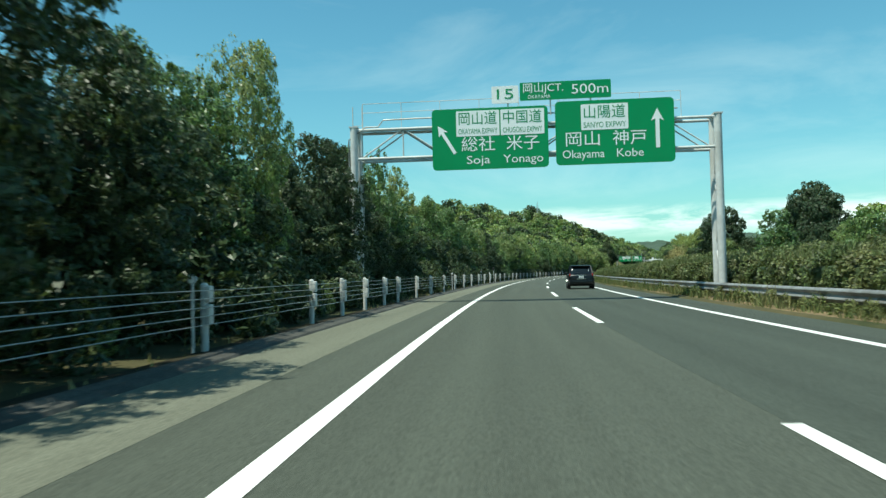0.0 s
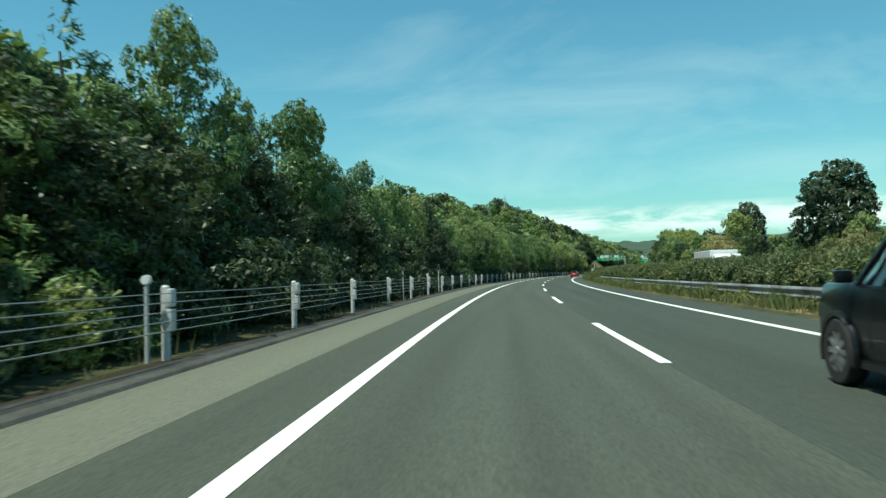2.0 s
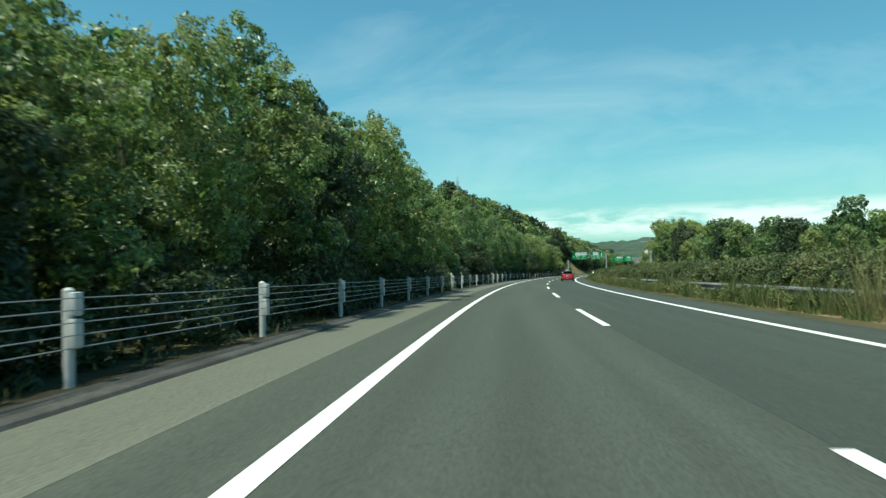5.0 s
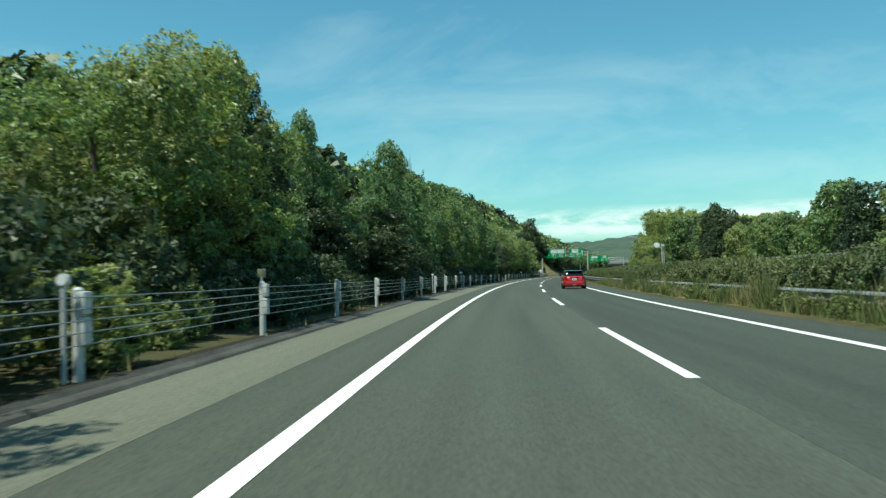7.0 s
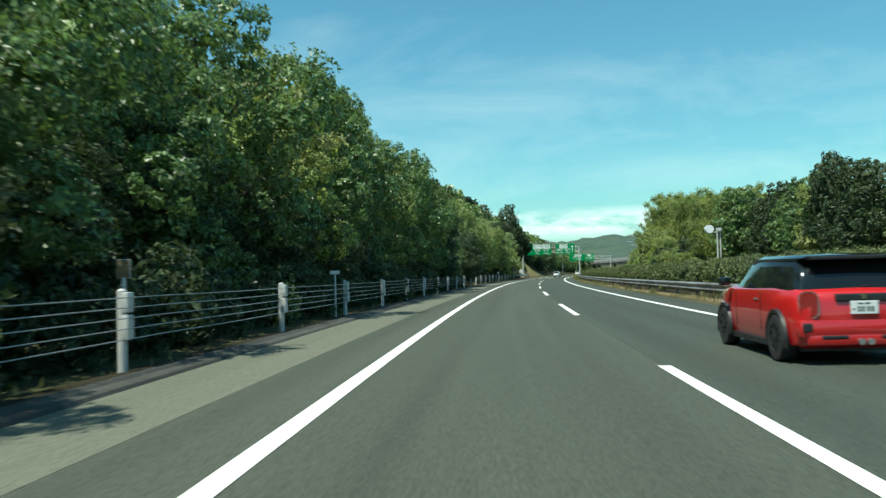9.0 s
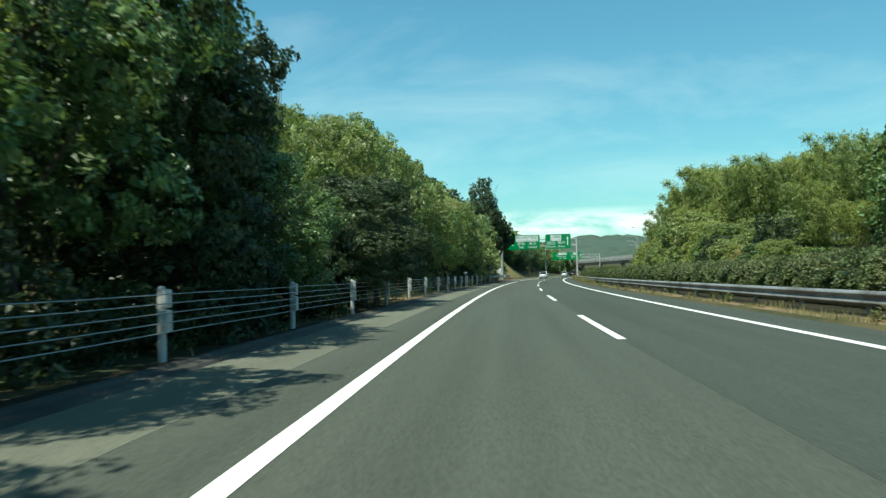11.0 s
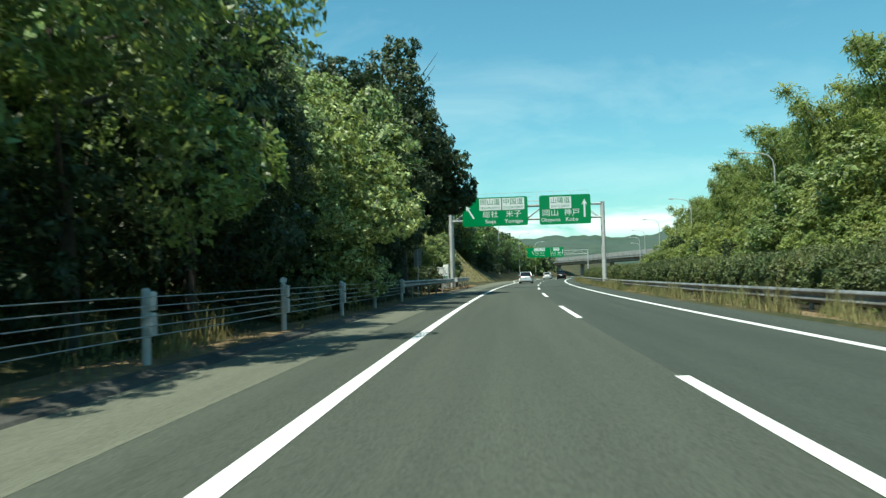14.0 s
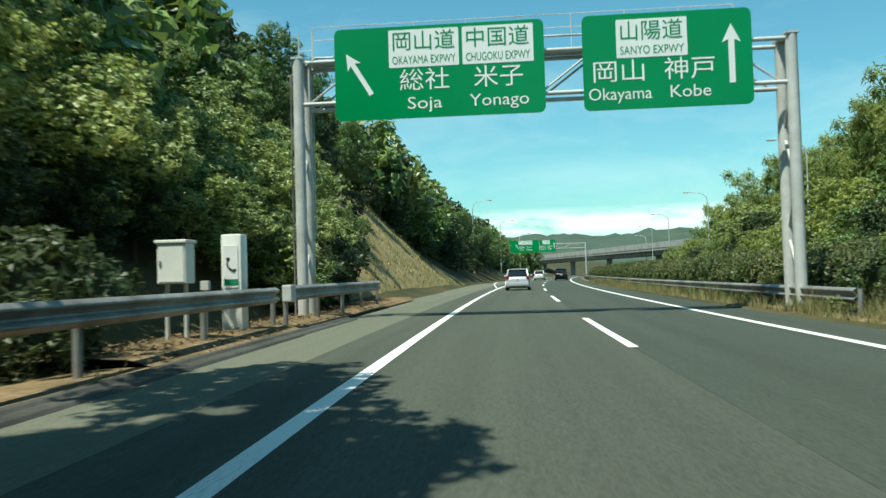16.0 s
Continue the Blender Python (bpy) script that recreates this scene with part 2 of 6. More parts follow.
CONCRETE = material("concrete", [(0.34, 0.335, 0.31), (0.44, 0.43, 0.40), (0.26, 0.255, 0.23)], 0.85, grain=3, blotch=0.4, bump=0.3, bump_scale=20)
SIGN_GREEN = material("green_sign_sheeting", [(0.001, 0.215, 0.058), (0.001, 0.240, 0.066)], 0.30, grain=0.8, spec=0.55)
SIGN_WHITE = material("white_sign_sheeting", [(0.76, 0.77, 0.76), (0.82, 0.83, 0.82)], 0.35, grain=1.5)
SIGN_BACK = material("sign_back_aluminium", [(0.36, 0.37, 0.37), (0.44, 0.45, 0.45)], 0.45, metal=0.7, grain=4)
WHITE_BOX = material("off_white_enamel", [(0.76, 0.77, 0.73), (0.82, 0.83, 0.79), (0.66, 0.65, 0.60)], 0.4, grain=5, blotch=1.5, bump=0.03)
GREEN_PAINT = material("green_paint", [(0.02, 0.20, 0.10), (0.03, 0.24, 0.12)], 0.4, grain=5)
RUBBER = material("tyre_rubber", [(0.014, 0.014, 0.015), (0.025, 0.025, 0.026)], 0.8, grain=20, bump=0.2, bump_scale=60)
ALLOY = material("alloy_wheel", [(0.42, 0.42, 0.43), (0.5, 0.5, 0.51)], 0.3, metal=0.9, grain=6)
DARK_ALLOY = material("black_wheel", [(0.02, 0.02, 0.022), (0.035, 0.035, 0.038)], 0.35, metal=0.5, grain=6)
CAR_BLACK = material("black_car_paint", [(0.005, 0.006, 0.007), (0.007, 0.008, 0.009)], 0.3, grain=3, coat=0.25, spec=0.3)
CAR_RED = material("red_car_paint", [(0.46, 0.010, 0.012), (0.50, 0.013, 0.014)], 0.3, grain=3, coat=1.0)
CAR_SILVER = material("silver_car_paint", [(0.56, 0.58, 0.60), (0.62, 0.64, 0.66)], 0.3, metal=0.35, grain=3, coat=1.0)
CAR_WHITE = material("white_car_paint", [(0.74, 0.74, 0.73), (0.80, 0.80, 0.79)], 0.3, grain=3, coat=0.8)
TRIM = material("black_plastic_trim", [(0.012, 0.012, 0.013), (0.022, 0.022, 0.023)], 0.5, grain=15)
TINT = material("tinted_glass", [(0.007, 0.009, 0.010), (0.010, 0.012, 0.013)], 0.06, grain=1, spec=0.5, coat=0.1)
TAIL_RED = material("tail_lamp_red", [(0.210, 0.010, 0.008), (0.270, 0.014, 0.011)], 0.15, grain=6, coat=1.0)
PLATE = material("plate_white", [(0.70, 0.71, 0.70), (0.78, 0.79, 0.78)], 0.4, grain=10)
PLATE_INK = material("plate_marks", [(0.06, 0.10, 0.08), (0.08, 0.12, 0.10)], 0.5, grain=10)
CHROME = material("chrome", [(0.75, 0.75, 0.76), (0.82, 0.82, 0.83)], 0.12, metal=1.0, grain=4)
FAR_WOOD = material("distant_forest", [(0.032, 0.059, 0.046), (0.084, 0.113, 0.071), (0.068, 0.096, 0.079)], 0.9, grain=0.035, blotch=0.008, bump=1.0, bump_scale=0.06, spec=0.1, space="World")

# ---- mesh helpers ----


def mesh_object(name, verts, faces, mat, smooth=False):
    me = bpy.data.meshes.new(name)
    me.from_pydata([tuple(v) for v in verts], [], [tuple(f) for f in faces])
    me.materials.append(mat)
    if smooth:
        me.polygons.foreach_set("use_smooth", [True] * len(me.polygons))
    me.update()
    return new(name, me)


def thing(name, label, category, group="", m=None):
    ob = new(name)
    ob.empty_display_size = 0.3
    if m is not None:
        ob.matrix_basis = m
    return tagged(ob, label, category, group)


def part(name, bm, mat, parent, label="", smooth=False):
    me = bpy.data.meshes.new(name)
    bmesh.ops.recalc_face_normals(bm, faces=bm.faces)
    bm.to_mesh(me)
    bm.free()
    me.materials.append(mat)
    if smooth:
        me.polygons.foreach_set("use_smooth", [True] * len(me.polygons))
        me.set_sharp_from_angle(angle=radians(40))
    ob = new(name, me)
    ob.parent = parent
    if label:
        tagged(ob, label)
    return ob


def box(bm, lo, hi, bevel=0.0):
    lo, hi = Vector(lo), Vector(hi)
    r = bmesh.ops.create_cube(bm, size=1.0, matrix=Matrix.LocRotScale((lo + hi) / 2, None, hi - lo))
    if bevel:
        edges = list({e for v in r["verts"] for e in v.link_edges})
        bmesh.ops.bevel(bm, geom=edges, offset=bevel, segments=2, affect="EDGES", profile=0.6)
    return bm


def boxes(*list_of, bevel=0.0):
    bm = bmesh.new()
    for lo, hi in list_of:
        box(bm, lo, hi, bevel)
    return bm


def tube(bm, a, b, r0, r1=None, seg=12, caps=True):
    a, b = Vector(a), Vector(b)
    r1 = r0 if r1 is None else r1
    d = b - a
    m = Matrix.Translation((a + b) / 2) @ d.to_track_quat("Z", "Y").to_matrix().to_4x4()
    bmesh.ops.create_cone(bm, cap_ends=caps, segments=seg, radius1=r0, radius2=max(r1, 1e-4), depth=d.length, matrix=m)
    return bm


def tubes(*list_of, seg=10):
    bm = bmesh.new()
    for a, b, *r in list_of:
        tube(bm, a, b, *r, seg=seg)
    return bm


def bent_tube(points, r, seg=8):
    """A tube along a run of points, as a mesh."""
    pts = [Vector(p) for p in points]
    verts, faces = [], []
    for i, p in enumerate(pts):
        d = (pts[min(i + 1, len(pts) - 1)] - pts[max(i - 1, 0)]).normalized()
        x = d.cross(Vector((0, 0, 1)))
        x = x.normalized() if x.length > 1e-3 else Vector((1, 0, 0))
        y = x.cross(d).normalized()
        for j in range(seg):
            a = 2 * math.pi * j / seg
            verts.append(p + (x * math.cos(a) + y * math.sin(a)) * (r if isinstance(r, float) else r[i]))
    for i in range(len(pts) - 1):
        for j in range(seg):
            faces.append((i * seg + j, i * seg + (j + 1) % seg, (i + 1) * seg + (j + 1) % seg, (i + 1) * seg + j))
    bm = bmesh.new()
    vs = [bm.verts.new(v) for v in verts]
    for f in faces:
        bm.faces.new([vs[q] for q in f])
    bm.faces.new(vs[:seg])
    bm.faces.new(vs[-seg:])
    return bm


def sweep(name, profile, s0, s1, step, mat, closed=False, wobble=0.0, smooth=False):
    """A cross-section (l, z) drawn along the road."""
    stations = np.linspace(s0, s1, max(2, int(round((s1 - s0) / step)) + 1))
    verts, faces, k = [], [], len(profile)
    for s in stations:
        for l, z in profile:
            w = wobble * noise.noise(Vector((s * 0.35, l * 3, z * 5))) if wobble else 0
            verts.append(place(s, l + w, z + w * 0.6))
    cols = k if closed else k - 1
    for i in range(len(stations) - 1):
        for j in range(cols):
            a, b = i * k + j, i * k + (j + 1) % k
            faces.append((a, b, b + k, a + k))
    if closed:
        faces.append(tuple(range(k))[::-1])
        faces.append(tuple((len(stations) - 1) * k + j for j in range(k)))
    ob = mesh_object(name, verts, faces, mat, smooth)
    along = [(l, s) for s in stations for l, z in profile]
    uv = ob.data.uv_layers.new(name="along")
    for loop in ob.data.loops:
        uv.data[loop.index].uv = along[loop.vertex_index]
    return ob


def ground_height(s, l):
    """Height of the land: flat by the road, a wooded hill to the left further on, a low bank to the right."""
    if l < -3.2:
        d = -l - 3.2
        ramp = float(np.interp(s, [150, 250, 330, 400, 470, 560, 640], [0, 0.12, 0.45, 1.0, 0.9, 0.5, 0.0]))
        steep = float(np.interp(s, [408, 420, 450, 475], [0.75, 1.2, 1.15, 0.75]))
        z = ramp * min(max(d - 1.5, 0) * steep, 8 + 0.62 * max(d - 12, 0), 27) - (1 - ramp) * min(d * 0.06, 1.2)
        z -= float(np.interp(s, [-90, 284, 298], [1, 1, 0])) * 0.75 * min(max(d - 0.2, 0) / 1.8, 1) * max(1 - max(d - 6, 0) / 6, 0)
        # wooded hillside behind the first trees
        z = max(z, float(np.interp(s, [150, 190, 210, 234, 255, 275, 330, 400, 560, 640], [0.1, 0.3, 0.45, 0.65, 0.95, 1.1, 1.15, 1.1, 1.0, 0.6])) * min(max(d - 5, 0) * 0.46, 19))
        far = max(d - 60, 0)
        z += 0.04 * far * max(1 - far / 500, -0.3)
        return z + 0.5 * noise.noise(Vector((s * 0.05, l * 0.05, 0))) * min(d / 4, 2)
    if l > 22.5:
        d = l - 22.5
        ramp = float(np.interp(s, [0, 60, 200, 330, 420, 500], [0.25, 0.35, 0.4, 0.8, 0.6, 0.1]))
        return min(d * 0.4, 6) * ramp + 0.4 * noise.noise(Vector((s * 0.04, l * 0.04, 3)))
    if l < -2.4:
        return -0.02
    if l > 8.3:
        return 0.05 if l < 12.6 else -0.09
    return -0.09


# ---- the ground: one sheet in road coordinates ----
g_l = [-900, -600, -400, -250, -160, -110, -80, -60, -48, -40, -34, -28, -24, -20, -17, -14, -12, -10, -8.5, -7, -6, -5, -4, -3.2, -2.6, -2.5, 0, 4, 8.2, 8.35, 9.5,
       11, 12.5, 12.7, 18, 22.4, 23, 25, 28, 32, 38, 46, 60, 90, 140, 220, 350, 600]
g_s = [-280, -200, -140, -100] + list(range(-80, 720, 8)) + [760, 820, 900, 1050, 1250, 1500, 1900, 2400, 2990]
verts = [place(s, l, ground_height(s, l)) for s in g_s for l in g_l]
nl = len(g_l)
faces = [(i * nl + j, i * nl + j + 1, (i + 1) * nl + j + 1, (i + 1) * nl + j) for i in range(len(g_s) - 1) for j in range(nl - 1)]
ground = tagged(mesh_object("ground", verts, faces, EARTH, True), "earth and rough grass under the woods beside the motorway", "ground", kind="structure")

# ---- carriageway ----
road = tagged(sweep("road", [(-1.15, -0.08), (-1.15, 0.0), (0.0, 0.0), (1.8, 0.0), (3.62, 0.0), (3.62, -0.08)], -90, 900, 4, ASPHALT), "worn grey asphalt of the nearside lane", "road", kind="structure")
tagged(sweep("road", [(3.62, -0.08), (3.62, 0.002), (6.0, 0.002), (8.3, 0.0), (8.3, -0.08)], -90, 900, 4, ASPHALT_NEW), "darker asphalt of the overtaking lane", "road", kind="structure")
tagged(sweep("pavement", [(-2.48, -0.06), (-2.48, 0.004), (-1.15, 0.002), (-1.15, -0.06)], -90, 560, 4, SHOULDER), "pale dusty hard shoulder strip beside the lane", "shoulder", kind="structure")
tagged(sweep("road", [(12.9, -0.08), (12.9, 0.0), (17.5, 0.0), (22.2, 0.0), (22.2, -0.08)], -90, 900, 5, ASPHALT), "asphalt of the opposite carriageway behind the hedge", "road", kind="structure")
tagged(sweep("kerb", [(-2.98, -0.05), (-2.97, 0.06), (-2.93, 0.075), (-2.80, 0.078), (-2.76, 0.045), (-2.60, 0.04), (-2.56, 0.03), (-2.50, -0.04)], -90, 404, 1.0, KERB, wobble=0.025), "low dark weathered asphalt kerb along the shoulder", "kerb", kind="structure")
tagged(sweep("verge", [(8.3, -0.03), (8.32, 0.015), (8.6, 0.05), (9.05, 0.08)], -90, 700, 2.0, VERGE, wobble=0.05, smooth=True), "dry sandy soil along the edge of the central reservation", "verge", kind="structure")
tagged(sweep("verge", [(9.0, 0.076), (9.4, 0.09), (10.2, 0.10), (12.4, 0.08), (12.7, -0.05)], -90, 700, 2.0, LITTER_SHADED, wobble=0.04, smooth=True), "leaf litter under the median hedge, shade put into its dark colour", "verge", kind="structure")
tagged(sweep("verge", [(-5.4, -0.85), (-4.6, -0.55), (-3.9, -0.12), (-3.4, 0.02), (-2.97, 0.055)], -90, 292, 2.0, LITTER_SHADED, wobble=0.05, smooth=True), "strip of leaf litter and soil behind the kerb, shade put into its colour", "verge", kind="structure")
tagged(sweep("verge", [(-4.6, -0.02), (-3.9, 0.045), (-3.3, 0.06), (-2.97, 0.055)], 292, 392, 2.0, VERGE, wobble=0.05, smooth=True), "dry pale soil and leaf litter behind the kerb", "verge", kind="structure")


def tapered(name, edges, z, s0, s1, mat):
    """A flat strip whose two edges are given by station: edges is [(s, l0, l1), ...]."""
    stations = np.linspace(s0, s1, int((s1 - s0) / 4) + 1)
    a = np.interp(stations, [e[0] for e in edges], [e[1] for e in edges])
    b = np.interp(stations, [e[0] for e in edges], [e[2] for e in edges])
    verts = [place(s, l, z) for s, l0, l1 in zip(stations, a, b) for l in (l0, l1)]
    ob = mesh_object(name, verts, [(2 * i, 2 * i + 1, 2 * i + 3, 2 * i + 2) for i in range(len(stations) - 1)], mat)
    uv = ob.data.uv_layers.new(name="along")
    for loop in ob.data.loops:
        v = ob.data.vertices[loop.vertex_index].co
        uv.data[loop.index].uv = (v.x, v.y)
    return ob


tagged(tapered("pavement", [(398, -2.5, -2.49), (408, -3.6, -2.49), (430, -5.2, -2.49), (470, -6.6, -2.49), (560, -9, -2.49)], 0.003, 398, 560, SHOULDER), "widening pale shoulder where the slip road begins", "shoulder", kind="structure")
tagged(tapered("edge_line", [(446, -0.1, 0.0), (470, -1.9, -1.75), (520, -5.2, -5.05), (560, -7.6, -7.45)], 0.0075, 446, 560, LINE), "white line branching off to the slip road", "road marking", kind="structure")


def painted(name, l, width, s0, s1, label):
    return tagged(sweep(name, [(l - width / 2, 0.0055), (l + width / 2, 0.0055)], s0, s1, 4, LINE), label, "road marking", kind="structure")


painted("edge_line", 0.0, 0.20, -90, 700, "solid white edge line beside the shoulder")
painted("edge_line", 6.93, 0.20, -90, 700, "solid white edge line by the central reservation")
PHASE = 2.05
for k in range(-5, 34):
    a = PHASE + 20 * k - 8
    tagged(sweep("lane_dash", [(3.545, 0.0065), (3.705, 0.0065)], a, a + 8, 2, LINE), "broken white lane line, eight-metre dash", "road marking", "lane dashes", "structure")

# grassy cutting beyond the gantry
cut_l = [-4.9, -6.0, -7.2, -8.6, -10.2, -12.0, -14.0, -16.5]
cut_s = list(range(409, 470, 3))
verts = [place(s, l, ground_height(s, l) + 0.05 + 0.12 * noise.noise(Vector((s * 0.4, l * 0.5, 0)))) for s in cut_s for l in cut_l]
nl = len(cut_l)
faces = [(i * nl + j + 1, i * nl + j, (i + 1) * nl + j, (i + 1) * nl + j + 1) for i in range(len(cut_s) - 1) for j in range(nl - 1)]
tagged(mesh_object("grass_slope", verts, faces, SLOPE, True), "steep cutting slope covered with dry yellowish grass", "slope", kind="structure")
tagged(sweep("wall_roadside", [(23.2, -0.3), (23.2, 2.1), (23.4, 2.1), (23.4, -0.3)], 176, 258, 3, CONCRETE, closed=True), "low grey concrete wall beyond the opposite carriageway", "wall", kind="structure")
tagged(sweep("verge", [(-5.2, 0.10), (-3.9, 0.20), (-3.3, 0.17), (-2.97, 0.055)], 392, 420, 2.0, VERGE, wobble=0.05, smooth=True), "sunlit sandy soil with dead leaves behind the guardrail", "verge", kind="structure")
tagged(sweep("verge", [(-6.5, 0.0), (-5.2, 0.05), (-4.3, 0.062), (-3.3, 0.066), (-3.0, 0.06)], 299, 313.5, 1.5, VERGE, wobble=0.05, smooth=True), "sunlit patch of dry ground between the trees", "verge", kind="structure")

# ---- cable barrier on the nearside ----
P0, PSTEP = 41.1, 7.0
POST_L = -3.25


def barrier_post(name, label, m=None):
    ob = thing(name, label, "barrier post", "cable barrier posts", m)
    bm = bmesh.new()
    tube(bm, (0, 0, -0.15), (0, 0, 1.06), 0.062, seg=14)
    tube(bm, (0, 0, 1.06), (0, 0, 1.09), 0.062, 0.03, seg=14)
    part("tube", bm, GALV_PAINT, ob, smooth=True)
    for z0, z1 in ((0.42, 0.75), (0.775, 1.04)):
        bm = bmesh.new()
        box(bm, (0.03, -0.095, z0), (0.125, 0.095, z1), 0.03)
        part("bracket", bm, GALV_PAINT, ob, smooth=True)
    return ob


CABLES = [0.44, 0.575, 0.71, 0.845, 0.975]
first = barrier_post("barrier_post", "pale grey steel post of the cable barrier, two clamp brackets", on_road(P0 - 16 * PSTEP, POST_L, 0.03))
post_stations = [P0 + PSTEP * k for k in range(-15, -5)] + [8.3, 15.0, 18.7, 22.2, 26.0, 29.5, 35.3] + [P0 + PSTEP * k for k in range(0, 23)] + [201.8 + 6.94 * k - (0.4 if k == 3 else 0) for k in range(17)] + [319.5, 325.5, 331.5, 337.6, 343.7, 350.6, 356.9, 362.8, 370.0]
for s in post_stations:
    jog = 0.6 * noise.noise(Vector((s * 0.9, 0, 5)))
    lean = 2.0 * noise.noise(Vector((s * 0.7, 3, 1)))
    copy_thing(first, on_road(s + jog * 0.3, POST_L + jog * 0.06, 0.03) @ pose(0, 0, 0, lean, lean * 0.6, jog * 8))
for z in CABLES:
    ss = np.arange(P0 - 16 * PSTEP, P0 + PSTEP * 47.2, PSTEP / 2)
    pts = [place(s, POST_L + 0.132, z + 0.03 - (0.012 if i % 2 else 0)) for i, s in enumerate(ss)]
    c = part("guard_cable", bent_tube(pts, 0.008, 6), WIRE, None, smooth=True)
    tagged(c, "taut galvanised steel cable of the roadside barrier", "barrier cable", "barrier cables")

# braced tension post, doubled, where the cables are joined
ob = thing("tension_post", "stout double post with a slanting brace on the cable barrier", "barrier post", "cable barrier posts", on_road(41.1, POST_L, 0.03))
bm = bmesh.new()
tube(bm, (0, 0, -0.1), (0, 0, 1.03), 0.075, seg=14)
part("tube", bm, GALV_PAINT, ob, smooth=True)
part("brace", tubes(((0.0, 0.15, 0.75), (0.0, 1.05, -0.05), 0.045)), GALV_PAINT, ob)
for z in CABLES:
    part("turnbuckle", tubes(((0.132, 1.1, z - 0.002), (0.132, 1.45, z - 0.002), 0.022), seg=8), GALV_PAINT, ob)

# ---- small markers on thin stakes by the barrier ----


def stake(name, label, s, l, top, plate, colour, kind="marker"):
    ob = thing(name, label, kind, "roadside markers", on_road(s, l, 0.02))
    part("stake", tubes(((0, 0, -0.1), (0, 0, top), 0.03), seg=10), GALV_PAINT, ob, smooth=True)
    if plate == "disc":
        bm = tube(bmesh.new(), (0, -0.03, top + 0.06), (0, 0.03, top + 0.06), 0.075, seg=20)
        rim = part("reflector_housing", bm, GALV_PAINT, ob)
        part("reflector", tube(bmesh.new(), (0, -0.038, top + 0.06), (0, -0.03, top + 0.06), 0.058, seg=20), colour, rim)
    else:
        w, h = plate
        p = part("plate", boxes(((-w / 2, -0.012, top - 0.02), (w / 2, 0.012, top + h - 0.02)), bevel=0.008), SIGN_BACK, ob)
        part("face", boxes(((-w / 2 + 0.012, -0.017, top - 0.008), (w / 2 - 0.012, -0.013, top + h - 0.032))), colour, p)
    return ob


# ---- steel beam guardrails ----
WBEAM = [(0.0, 0.325), (0.015, 0.318), (0.06, 0.29), (0.085, 0.268), (0.09, 0.25), (0.082, 0.235), (0.02, 0.19), (0.0, 0.155), (0.012, 0.13), (0.06, 0.10), (0.085, 0.078), (0.09, 0.06),
         (0.082, 0.045), (0.02, 0.0), (0.0, -0.025), (-0.005, -0.025), (0.014, 0.004), (0.074, 0.05), (0.08, 0.062), (0.055, 0.092), (0.004, 0.126), (-0.007, 0.155), (0.014, 0.194), (0.074, 0.24), (0.08, 0.252), (0.055, 0.282), (-0.004, 0.318)]


def guardrail(s0, s1, l, facing, z, label, spacing=4.0):
    ob = thing("guardrail", label, "guardrail")
    bays = int(round((s1 - s0) / spacing))
    for i in range(bays):
        a = s0 + i * spacing
        beam = sweep("beam", [(l + facing * (0.07 + p), z + q) for p, q in WBEAM], a, a + spacing + 0.02, 2.0, GUARD, closed=True)
        beam.parent = ob
    for i in range(bays + 1):
        m = on_road(s0 + i * spacing, l, 0.0)
        bm = bmesh.new()
        tube(bm, (0, 0, -0.1), (0, 0, z + 0.3), 0.057, seg=10)
        bmesh.ops.transform(bm, matrix=m, verts=bm.verts)
        part("post", bm, GUARD, ob, smooth=True)
    return ob


guardrail(-62, 246, 9.45, -1, 0.30, "weathered grey steel beam guardrail half hidden by dry grass", 4.0)
guardrail(246, 398, 9.45, -1, 0.30, "weathered grey steel beam guardrail in front of the hedge", 4.0)
guardrail(400, 640, 9.45, -1, 0.32, "weathered grey steel beam guardrail running on past the sign gantry", 4.0)
guardrail(371, 399, -3.45, 1, 0.69, "grey steel beam guardrail in front of the telephone box", 4.0)
end_rail = guardrail(399.4, 411.4, -3.28, 1, 0.72, "short grey steel guardrail with blunt end beside the gantry leg", 3.0)
bm = boxes(((-0.02, -0.1, 0.68), (0.20, 0.28, 1.06)), bevel=0.03)
bmesh.ops.transform(bm, matrix=on_road(399.3, -3.28, 0), verts=bm.verts)
part("end_block", bm, GALV_PAINT, end_rail)

# ---- sign gantries ----


def flat_text(body, size, x, z, mat, parent, depth=-0.009, align="CENTER", width=None):
    cu = bpy.data.curves.new("lettering", "FONT")
    cu.body, cu.size, cu.align_x, cu.align_y = body, size, align, "CENTER"
    cu.resolution_u = 3
    tmp = bpy.data.objects.new("lettering", cu)
    scene.collection.objects.link(tmp)
    bpy.context.view_layer.update()
    me = bpy.data.meshes.new_from_object(tmp.evaluated_get(bpy.context.evaluated_depsgraph_get()))
    bpy.data.objects.remove(tmp)
    if width and len(me.vertices):
        xs = [v.co.x for v in me.vertices]
        k = width / max(max(xs) - min(xs), 1e-6)
        mid = (max(xs) + min(xs)) / 2
        for v in me.vertices:
            v.co.x = (v.co.x - mid) * k
    me.transform(Matrix.Translation((x, depth, z)) @ Matrix.Rotation(radians(90), 4, "X"))
    me.materials.clear()
    me.materials.append(mat)
    ob = new("lettering", me)
    ob.parent = parent
    return ob


